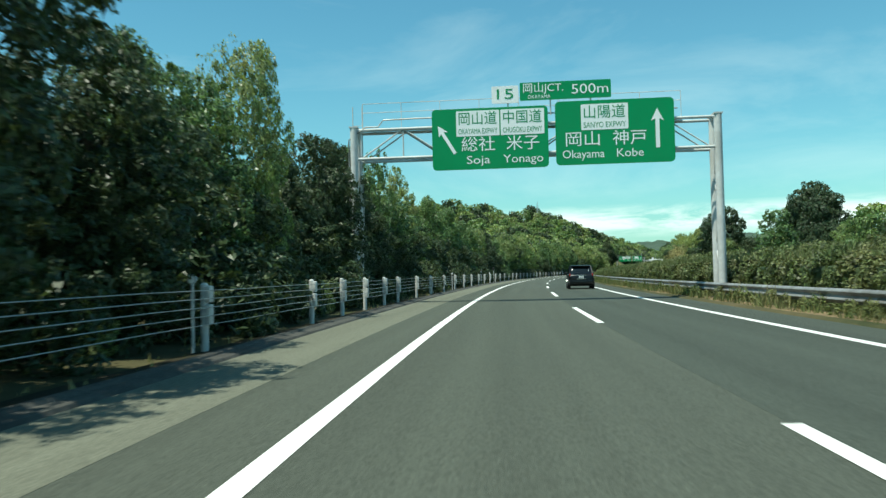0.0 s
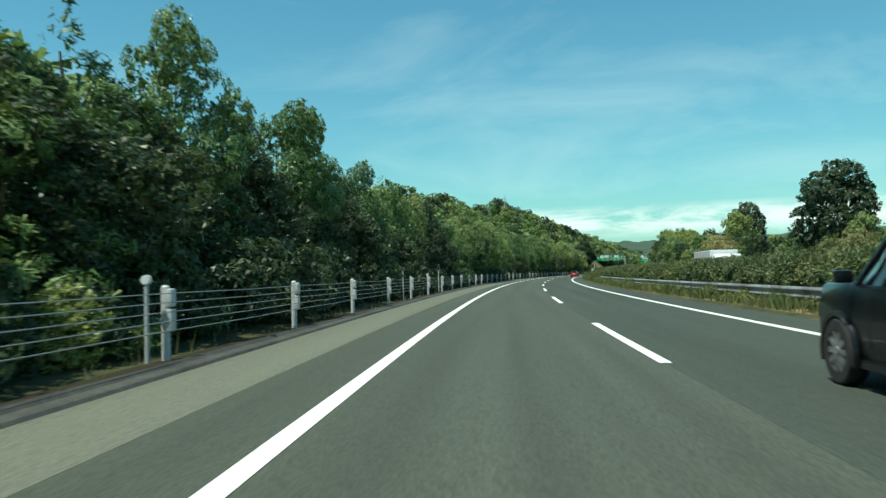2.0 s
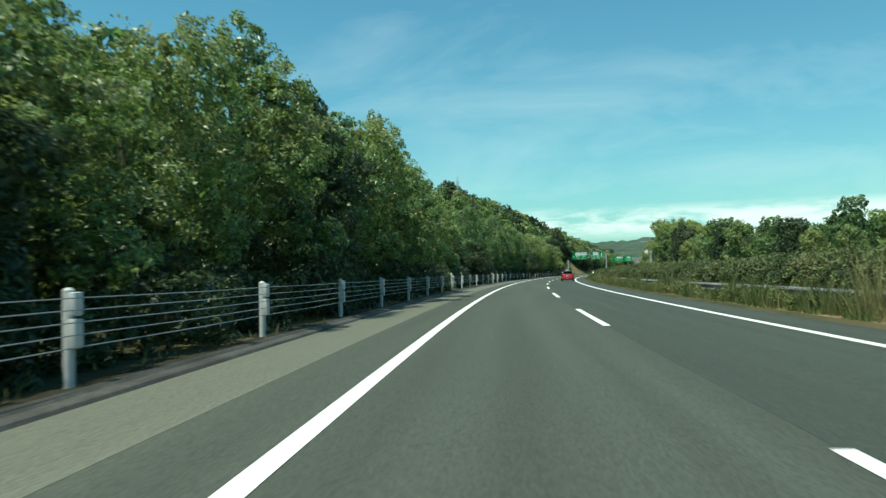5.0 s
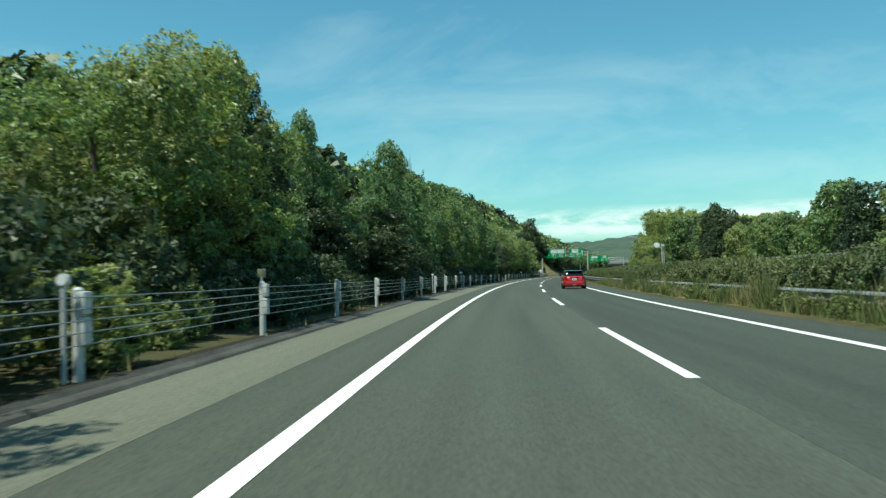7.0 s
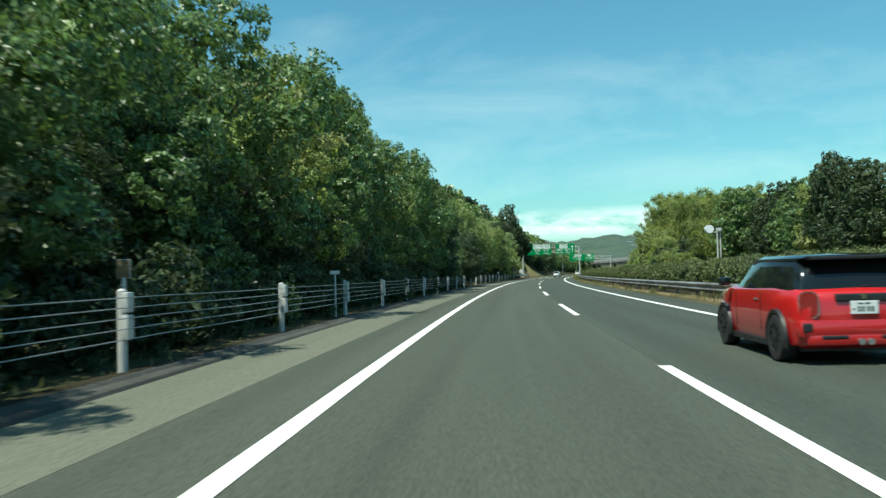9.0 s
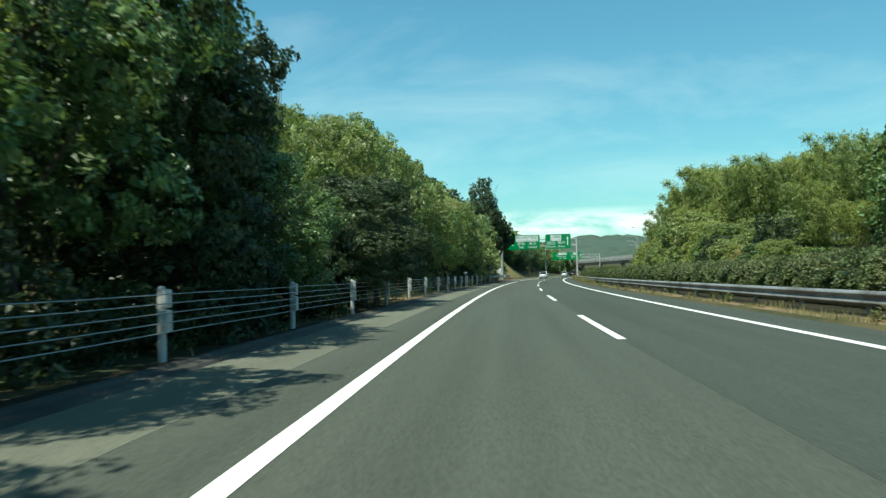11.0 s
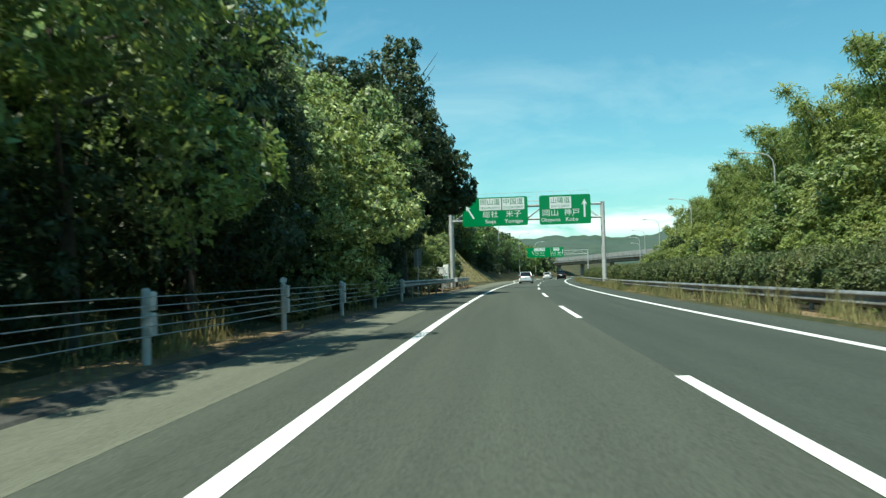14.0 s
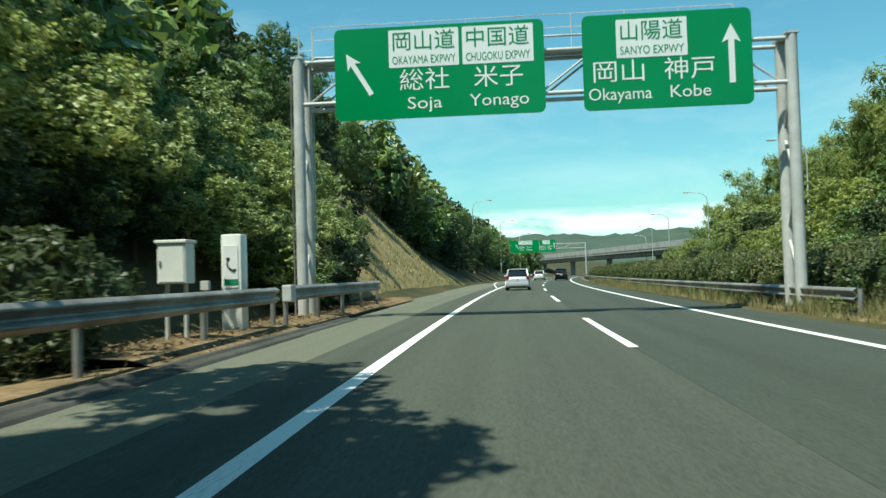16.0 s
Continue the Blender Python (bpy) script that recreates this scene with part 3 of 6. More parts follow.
def rounded_panel(w, h, r, thick=0.02, y=0.0):
    """Upright board in the xz plane with rounded corners; its face is at -y."""
    bm = bmesh.new()
    ring = []
    for cx, cz, a0 in ((w / 2 - r, h / 2 - r, 0), (-w / 2 + r, h / 2 - r, 90), (-w / 2 + r, -h / 2 + r, 180), (w / 2 - r, -h / 2 + r, 270)):
        for k in range(5):
            a = radians(a0 + k * 22.5)
            ring.append((cx + r * math.cos(a), cz + r * math.sin(a)))
    f = bm.faces.new([bm.verts.new((x, y, z)) for x, z in ring])
    r2 = bmesh.ops.extrude_face_region(bm, geom=[f])
    bmesh.ops.translate(bm, verts=[v for v in r2["geom"] if isinstance(v, bmesh.types.BMVert)], vec=(0, thick, 0))
    return bm


def arrow(points, mat, parent, depth=-0.009):
    bm = bmesh.new()
    v = [bm.verts.new((x, depth, z)) for x, z in points]
    bm.faces.new((v[0], v[1], v[2], v[6]))
    bm.faces.new((v[2], v[3], v[4]))
    bm.faces.new((v[6], v[2], v[4]))
    bm.faces.new((v[6], v[4], v[5]))
    return part("arrow", bm, mat, parent)


def shifted(points, dx, dz, turn=0.0, k=1.0):
    c, s = math.cos(radians(turn)), math.sin(radians(turn))
    return [(dx + k * (x * c - z * s), dz + k * (x * s + z * c)) for x, z in points]


ARROW = [(-0.085, -0.85), (0.085, -0.85), (0.085, 0.40), (0.27, 0.30), (0.0, 0.85), (-0.27, 0.30), (-0.085, 0.40)]


def sign_left(parent_m, w, h, group, xa=-1.65, x1=-0.45, x2=1.24, pw=1.64):
    ob = thing("direction_sign", "large green direction sign with white lettering and a slanting arrow", "road sign", group, parent_m)
    board = part("board", rounded_panel(w, h, 0.16, 0.05), SIGN_GREEN, ob)
    arrow(shifted(ARROW, xa, 0.0, 31, 0.74), SIGN_WHITE, board)
    for x, name, sub in ((x1, "岡山道", "OKAYAMA EXPWY"), (x2, "中国道", "CHUGOKU EXPWY")):
        box_ = part("route_panel", rounded_panel(pw, 0.97, 0.03, 0.006, -0.0065), SIGN_WHITE, board)
        box_.location = (x, 0, h / 2 - 0.58)
        flat_text(name, 0.54, 0, 0.15, SIGN_GREEN, box_, -0.012, width=pw * 0.88)
        flat_text(sub, 0.30, 0, -0.31, SIGN_GREEN, box_, -0.012, width=pw * 0.90)
    flat_text("総社", 0.60, x1, -0.25, SIGN_WHITE, board, width=1.27)
    flat_text("米子", 0.60, x2, -0.25, SIGN_WHITE, board, width=1.24)
    flat_text("Soja", 0.44, x1, -0.82, SIGN_WHITE, board, width=0.88)
    flat_text("Yonago", 0.44, x2, -0.82, SIGN_WHITE, board, width=1.50)
    return ob


def sign_right(parent_m, w, h, group):
    ob = thing("direction_sign", "large green direction sign with white lettering and an upright arrow", "road sign", group, parent_m)
    board = part("board", rounded_panel(w, h, 0.16, 0.05), SIGN_GREEN, ob)
    arrow(shifted(ARROW, 1.57, 0.08, 0, 0.87), SIGN_WHITE, board)
    box_ = part("route_panel", rounded_panel(1.74, 0.97, 0.03, 0.006, -0.0065), SIGN_WHITE, board)
    box_.location = (-0.36, 0, h / 2 - 0.63)
    flat_text("山陽道", 0.54, 0, 0.15, SIGN_GREEN, box_, -0.012, width=1.52)
    flat_text("SANYO EXPWY", 0.30, 0, -0.31, SIGN_GREEN, box_, -0.012, width=1.56)
    flat_text("岡山", 0.60, -1.19, -0.28, SIGN_WHITE, board, width=1.25)
    flat_text("神戸", 0.60, 0.54, -0.28, SIGN_WHITE, board, width=1.23)
    flat_text("Okayama", 0.44, -1.17, -0.82, SIGN_WHITE, board, width=1.55)
    flat_text("Kobe", 0.44, 0.55, -0.82, SIGN_WHITE, board, width=0.98)
    return ob


def gantry(s, l0, l1, top, label, walk_rail=True, gap=1.12):
    """Two legs, a box truss of four chords with bracing, and a catwalk rail above."""
    ob = thing("sign_gantry", label, "sign gantry", "", on_road(s, 0, 0))
    for l in (l0, l1):
        leg = part("leg", tubes(((l, -0.42, -0.3), (l, -0.42, top + 0.1), 0.155), ((l, 0.42, -0.3), (l, 0.42, top + 0.1), 0.155), seg=14), GALV_PAINT, ob, smooth=True)
        rungs = []
        z, k = 0.7, 1
        while z < top - 1.6:
            rungs.append(((l, -0.42 * k, z), (l, 0.42 * k, z + 1.35), 0.045))
            z, k = z + 1.35, -k
        part("lacing", tubes(*rungs, seg=8), GALV_PAINT, leg)
        part("cap", boxes(((l - 0.17, -0.58, top + 0.1), (l + 0.17, 0.58, top + 0.15))), GALV_PAINT, leg)
    for y in (-0.42, 0.42):
        for z in (top, top - gap):
            part("chord", tubes(((l0, y, z), (l1, y, z), 0.062), seg=10), GALV_PAINT, ob, smooth=True)
    n = 8
    step = (l1 - l0 - 0.6) / n
    for i in range(n):
        a = l0 + 0.3 + i * step
        zz = (top, top - gap) if i % 2 else (top - gap, top)
        part("diagonal", tubes(((a, -0.42, zz[0]), (a + step, -0.42, zz[1]), 0.032), ((a, 0.42, zz[0]), (a + step, 0.42, zz[1]), 0.032), seg=8), GALV_PAINT, ob)
        part("crosspiece", tubes(((a, -0.42, zz[0]), (a, 0.42, zz[0]), 0.03), ((a, -0.42, top - gap), (a, -0.42, top), 0.028), seg=8), GALV_PAINT, ob)
    if walk_rail:
        pipe = [(l0 - 0.2, -0.5, 0.2), (l0 - 0.2, -0.5, top - 0.4), (l0 + 0.5, -0.44, top + 0.12), (l0 + 1.0, -0.40, top + 0.12), (l0 + 1.2, -0.34, top + 0.40), (l0 + 2.4, -0.34, top + 0.42), (l1 - 1.5, -0.30, top + 0.42)]
        part("conduit", bent_tube([Vector(p) for p in pipe], 0.03, 6), GUARD, ob)
        ladder = [((l0 - 0.25, 0.62, 2.4), (l0 - 0.25, 0.62, top + 1.2), 0.02), ((l0 + 0.15, 0.62, 2.4), (l0 + 0.15, 0.62, top + 1.2), 0.02)]
        for k in range(int((top - 1.6) / 0.35)):
            ladder.append(((l0 - 0.25, 0.62, 2.6 + 0.35 * k), (l0 + 0.15, 0.62, 2.6 + 0.35 * k), 0.012))
        part("ladder", tubes(*ladder, seg=6), GALV_PAINT, ob)
        bars = []
        for z in (top + 0.9, top + 1.28):
            bars.append(((l0 + 0.2, 0.5, z), (l1 - 1.2, 0.5, z), 0.014))
        for i in range(9):
            x = l0 + 0.2 + i * (l1 - l0 - 1.4) / 8
            bars.append(((x, 0.5, top), (x, 0.5, top + 1.28), 0.014))
        part("catwalk_rail", tubes(*bars, seg=6), GALV_PAINT, ob)
        part("catwalk", boxes(((l0 + 0.2, -0.1, top + 0.09), (l1 - 1.2, 0.5, top + 0.12))), GALV_PAINT, ob)
    return ob


G1, G2, G3 = 28.3, 403.8, 577.0
gantry(G1, -4.69, 9.77, 7.11, "grey tubular steel sign gantry spanning the carriageway", gap=1.18)
for fn, a, b, z0, z1, s in ((sign_left, -1.46, 3.18, 5.34, 7.80, G1), (sign_right, 3.47, 8.09, 5.38, 7.92, G1)):
    fn(on_road(s, (a + b) / 2, (z0 + z1) / 2) @ pose(0, -0.56, 0) @ Matrix.Scale(1.055, 4), (b - a) / 1.055, (z1 - z0) / 1.055, "gantry signs")
ob = thing("exit_sign", "narrow sign strip with white exit number and green distance panel", "road sign", "gantry signs", on_road(G1, 3.30, 8.38) @ pose(0, -0.56, 0) @ Matrix.Scale(1.055, 4))
b1 = part("number_panel", rounded_panel(1.02, 0.66, 0.05, 0.04), SIGN_WHITE, ob, "white panel with green numerals")
b1.location = (-1.70, 0, -0.08)
flat_text("15", 0.55, 0, 0, SIGN_GREEN, b1, width=0.62)
b2 = part("distance_panel", rounded_panel(3.40, 0.68, 0.05, 0.04), SIGN_GREEN, ob)
b2.location = (0.56, 0, 0.0)
flat_text("岡山JCT.", 0.40, -0.82, 0.10, SIGN_WHITE, b2, width=1.50)
flat_text("OKAYAMA", 0.20, -0.98, -0.22, SIGN_WHITE, b2, width=0.85)
flat_text("500m", 0.52, 0.92, 0.0, SIGN_WHITE, b2, width=1.36)
for x in (0, 1.5, -1.6):
    part("bracket", tubes(((x, 0.1, -0.9), (x, 0.1, 0.2), 0.03)), GALV_PAINT, ob)

gantry(G2, -3.93, 9.38, 7.20, "grey tubular steel sign gantry beyond the emergency telephone", gap=1.17)
for fn, a, b, z0, z1, s in ((sign_left, -2.86, 2.89, 5.50, 8.04, G2), (sign_right, 3.91, 8.34, 5.47, 8.04, G2)):
    ob = fn(on_road(s, (a + b) / 2, (z0 + z1) / 2) @ pose(0, -0.56, 0) @ Matrix.Scale(1.07, 4), (b - a) / 1.07, (z1 - z0) / 1.07, "gantry signs", *((-2.06, -0.37, 1.52, 1.80) if fn is sign_left else ()))

gantry(G3, -13.0, 8.9, 8.1, "far grey sign gantry near the overbridge", False)
for a, b, fn in ((-9.6, -2.2, sign_left), (-2.0, 1.8, sign_right)):
    fn(on_road(G3, (a + b) / 2, 7.7) @ pose(0, -0.56, 0), b - a, 3.0, "gantry signs")

# ---- foliage ----


def leaf_points(rng, blobs, per_m2, size, long=1.7, droop=0.25, inner=0.3, fill=0.04):
    """Corners of small triangular leaves in tufts over lumpy shells; blobs are (x, y, z, rx, ry, rz). fill: share of larger leaves deep inside each lump."""
    P, N, K = [], [], []
    B = np.array(blobs)
    for i, (bx, by, bz, rx, ry, rz) in enumerate(blobs):
        area = 4 * math.pi * ((rx * ry) ** 1.6 / 3 + (rx * rz) ** 1.6 / 3 + (ry * rz) ** 1.6 / 3) ** (1 / 1.6)
        n = int(area * per_m2)
        d = rng.normal(size=(n, 3))
        d /= np.linalg.norm(d, axis=1)[:, None]
        tufts = rng.normal(size=(max(8, int(area * 2.2)), 3))
        tufts /= np.linalg.norm(tufts, axis=1)[:, None]
        near = np.argmax(d @ tufts.T, axis=1)
        d = d + tufts[near] * (0.35 + 0.5 * rng.random(n))[:, None]
        d /= np.linalg.norm(d, axis=1)[:, None]
        lump = 0.70 + 0.46 * rng.random(len(tufts))
        rad = lump[near] * (1 - inner * rng.random(n) ** 1.4)
        deep = rng.random(n) < fill
        rad = np.where(deep, rad * (0.62 + 0.2 * rng.random(n)), rad)
        q = np.array([bx, by, bz]) + d * np.array([rx, ry, rz]) * rad[:, None]
        keep = np.ones(n, bool)
        for j in range(len(blobs)):
            if j != i:
                keep &= deep | ((((q - B[j, :3]) / B[j, 3:]) ** 2).sum(1) > 0.60)
        P.append(q[keep])
        N.append(d[keep])
        K.append(np.where(deep[keep], 1.8, 1.0))
    P, N, K = np.concatenate(P), np.concatenate(N), np.concatenate(K)
    n = len(P)
    up = N * 0.9 + rng.normal(size=(n, 3)) * 0.6 + np.array([0, 0, 0.35])
    up /= np.linalg.norm(up, axis=1)[:, None]
    a = rng.normal(size=(n, 3)) + N * 0.15 - np.array([0, 0, droop * 2])
    a -= up * (a * up).sum(1)[:, None]
    a /= np.linalg.norm(a, axis=1)[:, None] + 1e-9
    b = np.cross(up, a)
    k = (size * K * (0.55 + 0.9 * rng.random(n)))[:, None]
    tip = P + a * k * long * 0.6
    left, right = P - a * k * long * 0.4 + b * k * 0.55, P - a * k * long * 0.4 - b * k * 0.55
    return np.stack([left, right, tip], axis=1).reshape(-1, 3)


def leaf_mesh(V, mat, name="crown"):
    n = len(V) // 3
    me = bpy.data.meshes.new(name)
    me.vertices.add(3 * n)
    me.vertices.foreach_set("co", np.ascontiguousarray(V, dtype=np.float32).ravel())
    me.loops.add(3 * n)
    me.loops.foreach_set("vertex_index", np.arange(3 * n))
    me.polygons.add(n)
    me.polygons.foreach_set("loop_start", np.arange(0, 3 * n, 3))
    me.polygons.foreach_set("loop_total", np.full(n, 3))
    me.update()
    me.materials.append(mat)
    return me


def leaf_cloud(rng, blobs, per_m2, size, long=1.7, droop=0.25, inner=0.25, mat=None, name="crown"):
    return leaf_mesh(leaf_points(rng, blobs, per_m2, size, long, droop, inner), mat, name)


def limb_mesh(rng, height, radius, limbs, spread):
    lean = rng.normal(size=2) * 0.04 * height
    pts = [Vector((lean[0] * f * f, lean[1] * f * f, -0.2 + f * height)) for f in np.linspace(0, 1, 6)]
    bm = bent_tube(pts, [radius * (1 - i * 0.17) for i in range(6)], 8)
    for _ in range(limbs):
        f = 0.3 + 0.6 * rng.random()
        p = Vector((lean[0] * f * f, lean[1] * f * f, -0.2 + f * height))
        a = rng.random() * 6.283
        q = p + Vector((math.cos(a) * spread * (1.1 - f * 0.6), math.sin(a) * spread * (1.1 - f * 0.6), height * 0.16))
        mid = p.lerp(q, 0.5) - Vector((0, 0, 0.1))
        r = radius * 0.42 * (1.2 - f)
        tube(bm, p, mid, r, r * 0.7, 6)
        tube(bm, mid, q, r * 0.7, r * 0.25, 6)
    return bm


def broad_blobs(rng, h, r, skirt, cone=0.0):
    """A crown of overlapping lumps from the skirt height to the top, uneven all round."""
    tall_ = h - skirt
    blobs = [(0, 0, skirt + tall_ * 0.45, r * 0.62, r * 0.62, tall_ * 0.36)]
    n = 15
    for i in range(n):
        f = (i + 0.5) / n
        a = i * 2.4 + rng.random() * 0.9
        w = math.sin(math.pi * (0.20 + 0.72 * f)) ** 0.7 * (1 + 0.3 * cone - 0.75 * cone * f)
        q = r * 0.68 * w * (0.72 + 0.5 * rng.random())
        s = r * (0.27 + 0.17 * rng.random()) * (0.75 + 0.4 * w)
        blobs.append((q * math.cos(a), q * math.sin(a), skirt + tall_ * (0.07 + 0.82 * f), s, s, s * (0.7 + 0.3 * rng.random())))
    for i in range(4):
        blobs.append((rng.normal() * r * 0.22, rng.normal() * r * 0.22, h - r * (0.28 + 0.2 * rng.random()), r * 0.3 * (1 - 0.5 * cone), r * 0.3 * (1 - 0.5 * cone), r * (0.28 + 0.12 * cone)))
    return blobs


def make_tree(name, seed, h, r, skirt, mat, label, per_m2=185, leaf=0.056, long=2.1, blobs=None, category="tree", group="roadside trees", thin=0.10, cone=0.0):
    rng = np.random.default_rng(seed)
    ob = thing(name, label, category, group, pose(0, -290, -80))
    part("trunk", limb_mesh(rng, h * 0.82, 0.05 + h * 0.013, 7 if h > 3 else 0, r * 0.8), BARK, ob, smooth=True)
    V = leaf_points(rng, blobs or broad_blobs(rng, h, r, skirt, cone), per_m2, leaf, long)
    if thin:
        mid = V.reshape(-1, 3, 3).mean(axis=1)
        front = mid[:, 0] * 0.8 - mid[:, 1] * 0.6 > -0.05 * r
        keep = front | (rng.random(len(mid)) < thin)
        # the side that never faces the road has fewer, broader leaves
        grow = np.where(front | (mid[:, 2] > 0.8 * h), 1.0, 1.3)[:, None, None]
        V = (mid[:, None, :] + (V.reshape(-1, 3, 3) - mid[:, None, :]) * grow)[keep].reshape(-1, 3)
    me = leaf_mesh(V, mat)
    crown = new("crown", me)
    crown.parent = ob
    return ob


def conifer_blobs(rng, h, r):
    blobs = []
    for i in range(9):
        f = i / 8
        w = r * (1 - f) ** 0.7 + 0.25
        for k in range(max(1, int(4 - 3 * f))):
            a = i * 1.3 + k * 6.283 / max(1, int(4 - 3 * f))
            blobs.append((w * 0.5 * math.cos(a), w * 0.5 * math.sin(a), 0.5 + (h - 0.7) * f, w * 0.55, w * 0.55, h * 0.09))
    return blobs


def bamboo_clump(seed, h, r):
    """Arching culms with feathery plumes of narrow leaves."""
    rng = np.random.default_rng(seed)
    ob = thing("bamboo_clump", "tall feathery yellow-green bamboo clump", "bamboo", "bamboo grove", pose(0, -290, -80))
    blobs = []
    for i in range(14):
        a, q = rng.random() * 6.283, r * 0.55 * math.sqrt(rng.random())
        hh = h * (0.84 + 0.16 * rng.random())
        b = a + rng.normal() * 0.7
        x, y = q * math.cos(a), q * math.sin(a)
        reach = r * (0.35 + 0.35 * rng.random())
        culm = [Vector((x, y, -0.2))]
        for k in range(1, 9):
            f = k / 8
            p = Vector((x + math.cos(b) * reach * f ** 2.6, y + math.sin(b) * reach * f ** 2.6, hh * (f - 0.09 * f ** 5)))
            culm.append(p)
            if k > 2:
                w = r * 0.27 * (1.15 - 0.25 * f)
                blobs.append((p.x + rng.normal() * 0.2, p.y + rng.normal() * 0.2, p.z, w, w, h / 15))
        part("stem", bent_tube(culm, 0.032, 5), GRASS, ob)
    crown = new("crown", leaf_cloud(rng, blobs, 27, 0.07, 5.0, 0.7, 0.97, LEAF_BAMBOO))
    crown.parent = ob
    return ob


broad = [
    make_tree("evergreen_tree", 11, 8.0, 2.9, 1.9, LEAF, "dense evergreen oak with dark green leaves beside the barrier"),
    make_tree("evergreen_tree", 12, 8.0, 2.6, 1.6, LEAF_WARM, "leafy tree with sunlit yellow-green tips above the barrier", cone=0.8),
    make_tree("evergreen_tree", 13, 8.0, 2.7, 2.0, LEAF, "bushy evergreen tree with mid-green foliage", cone=0.5),
    make_tree("evergreen_tree", 14, 8.0, 2.4, 1.2, LEAF_DARK_SHADE, "dark dense evergreen tree with small leaves, some shade in their colour", thin=0.45),
    make_tree("evergreen_tree", 15, 8.0, 3.1, 1.9, LEAF_WARM, "broad tree with reddish-tinged green foliage"),
    make_tree("evergreen_tree", 16, 8.0, 2.8, 1.7, LEAF, "pointed evergreen tree with glossy leaves", cone=1.0),
]
canopy = [
    make_tree("evergreen_tree", 17, 8.0, 3.0, 2.6, LEAF_WARM, "olive-leaved tree with a bare lower trunk over a sunny opening"),
    make_tree("evergreen_tree", 18, 8.0, 2.9, 2.9, LEAF_WARM, "evergreen tree with high branches and bare trunk below"),
]
tall = [
    make_tree("tall_tree", 21, 14.0, 4.0, 3.0, LEAF_DARK_SHADE, "tall dark evergreen tree rising above the others", 95, 0.085),
    make_tree("tall_tree", 22, 14.0, 3.6, 2.0, LEAF, "tall wooded-hillside tree with dense green crown", 95, 0.085),
    make_tree("tall_tree", 25, 14.0, 3.9, 5.0, LEAF_VINE, "tall tree with large pale sunlit leaves over deep shade", 90, 0.095, 1.6),
    make_tree("tall_tree", 23, 14.0, 4.3, 2.5, LEAF_WARM, "tall spreading tree with lighter leaves on the hillside", 95, 0.085),
]
shrub = [
    make_tree("shrub", 31, 2.2, 1.3, 0.0, LEAF_WARM, "low leafy shrub behind the barrier", 170, 0.055, category="shrub", group="roadside shrubs"),
    make_tree("shrub", 32, 2.2, 1.4, 0.0, LEAF_DARK_SHADE, "straggly shrub under the trees, shade put into its dark leaves", 170, 0.055, category="shrub", group="roadside shrubs"),
]
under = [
    make_tree("understory_tree", 81, 4.0, 1.9, 0.0, LEAF_DARK_SHADE, "leafy undergrowth tree close behind the barrier, shade put into its dark leaves", 85, 0.066, group="undergrowth"),
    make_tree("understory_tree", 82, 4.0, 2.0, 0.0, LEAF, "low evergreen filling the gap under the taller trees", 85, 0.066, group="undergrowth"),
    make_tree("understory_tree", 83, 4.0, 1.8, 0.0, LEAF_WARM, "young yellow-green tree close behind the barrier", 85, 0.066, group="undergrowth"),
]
# low scrub added behind the kerb, leaves darkened to stand for shade
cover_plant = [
    make_tree("ground_cover", 84, 1.6, 1.2, 0.0, LEAF_DARK_SHADE, "low evergreen scrub behind the kerb, shade put into its dark leaves", 95, 0.055, category="shrub", group="roadside shrubs"),
    make_tree("ground_cover", 85, 1.6, 1.1, 0.0, LEAF_DARK_SHADE, "ferny undergrowth beside the cable barrier, shade put into its dark leaves", 95, 0.05, 2.8, category="shrub", group="roadside shrubs"),
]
r_ = np.random.default_rng(41)
pine = make_tree("young_pine", 41, 8.0, 2.2, 0.4, NEEDLE, "young bright green pine with upright shoots", 120, 0.042, 5.0, conifer_blobs(r_, 8.0, 2.2))
cedar = make_tree("conifer", 42, 8.0, 2.0, 0.4, LEAF_DARK_SHADE, "pointed dark conifer with tight foliage", 120, 0.066, 2.2, conifer_blobs(np.random.default_rng(43), 8.0, 2.0))
far_broad = [
    make_tree("evergreen_tree", 61, 8.0, 2.9, 0.3, LEAF, "rounded green tree beyond the opposite carriageway", 78, 0.105),
    make_tree("evergreen_tree", 62, 8.0, 2.7, 0.3, LEAF_WARM, "yellow-green tree beyond the opposite carriageway", 78, 0.105),
    make_tree("evergreen_tree", 63, 8.0, 3.0, 0.3, LEAF_DARK_SHADE, "dark green tree beyond the opposite carriageway", 78, 0.105),
]
dome = make_tree("evergreen_tree", 64, 8.0, 3.2, 0.3, LEAF_DARK_SHADE, "dense dark domed tree beyond the opposite carriageway", 120, 0.095, thin=0.5)
thicket = [
    make_tree("leafy_thicket", 65, 8.0, 3.4, 0.0, LEAF_BAMBOO, "pale yellow-green thicket at the foot of the bamboo", 50, 0.125, 2.2, category="thicket", group="bank thickets"),
    make_tree("leafy_thicket", 66, 8.0, 3.1, 0.0, LEAF_WARM, "olive-green rounded thicket on the bank", 50, 0.125, 2.0, category="thicket", group="bank thickets"),
]
dry_scrub = make_tree("dry_scrub", 67, 4.0, 2.0, 0.0, STRAW, "tan clump of dry pampas grass and dead scrub", 70, 0.05, 5.0, category="scrub", group="bank thickets")
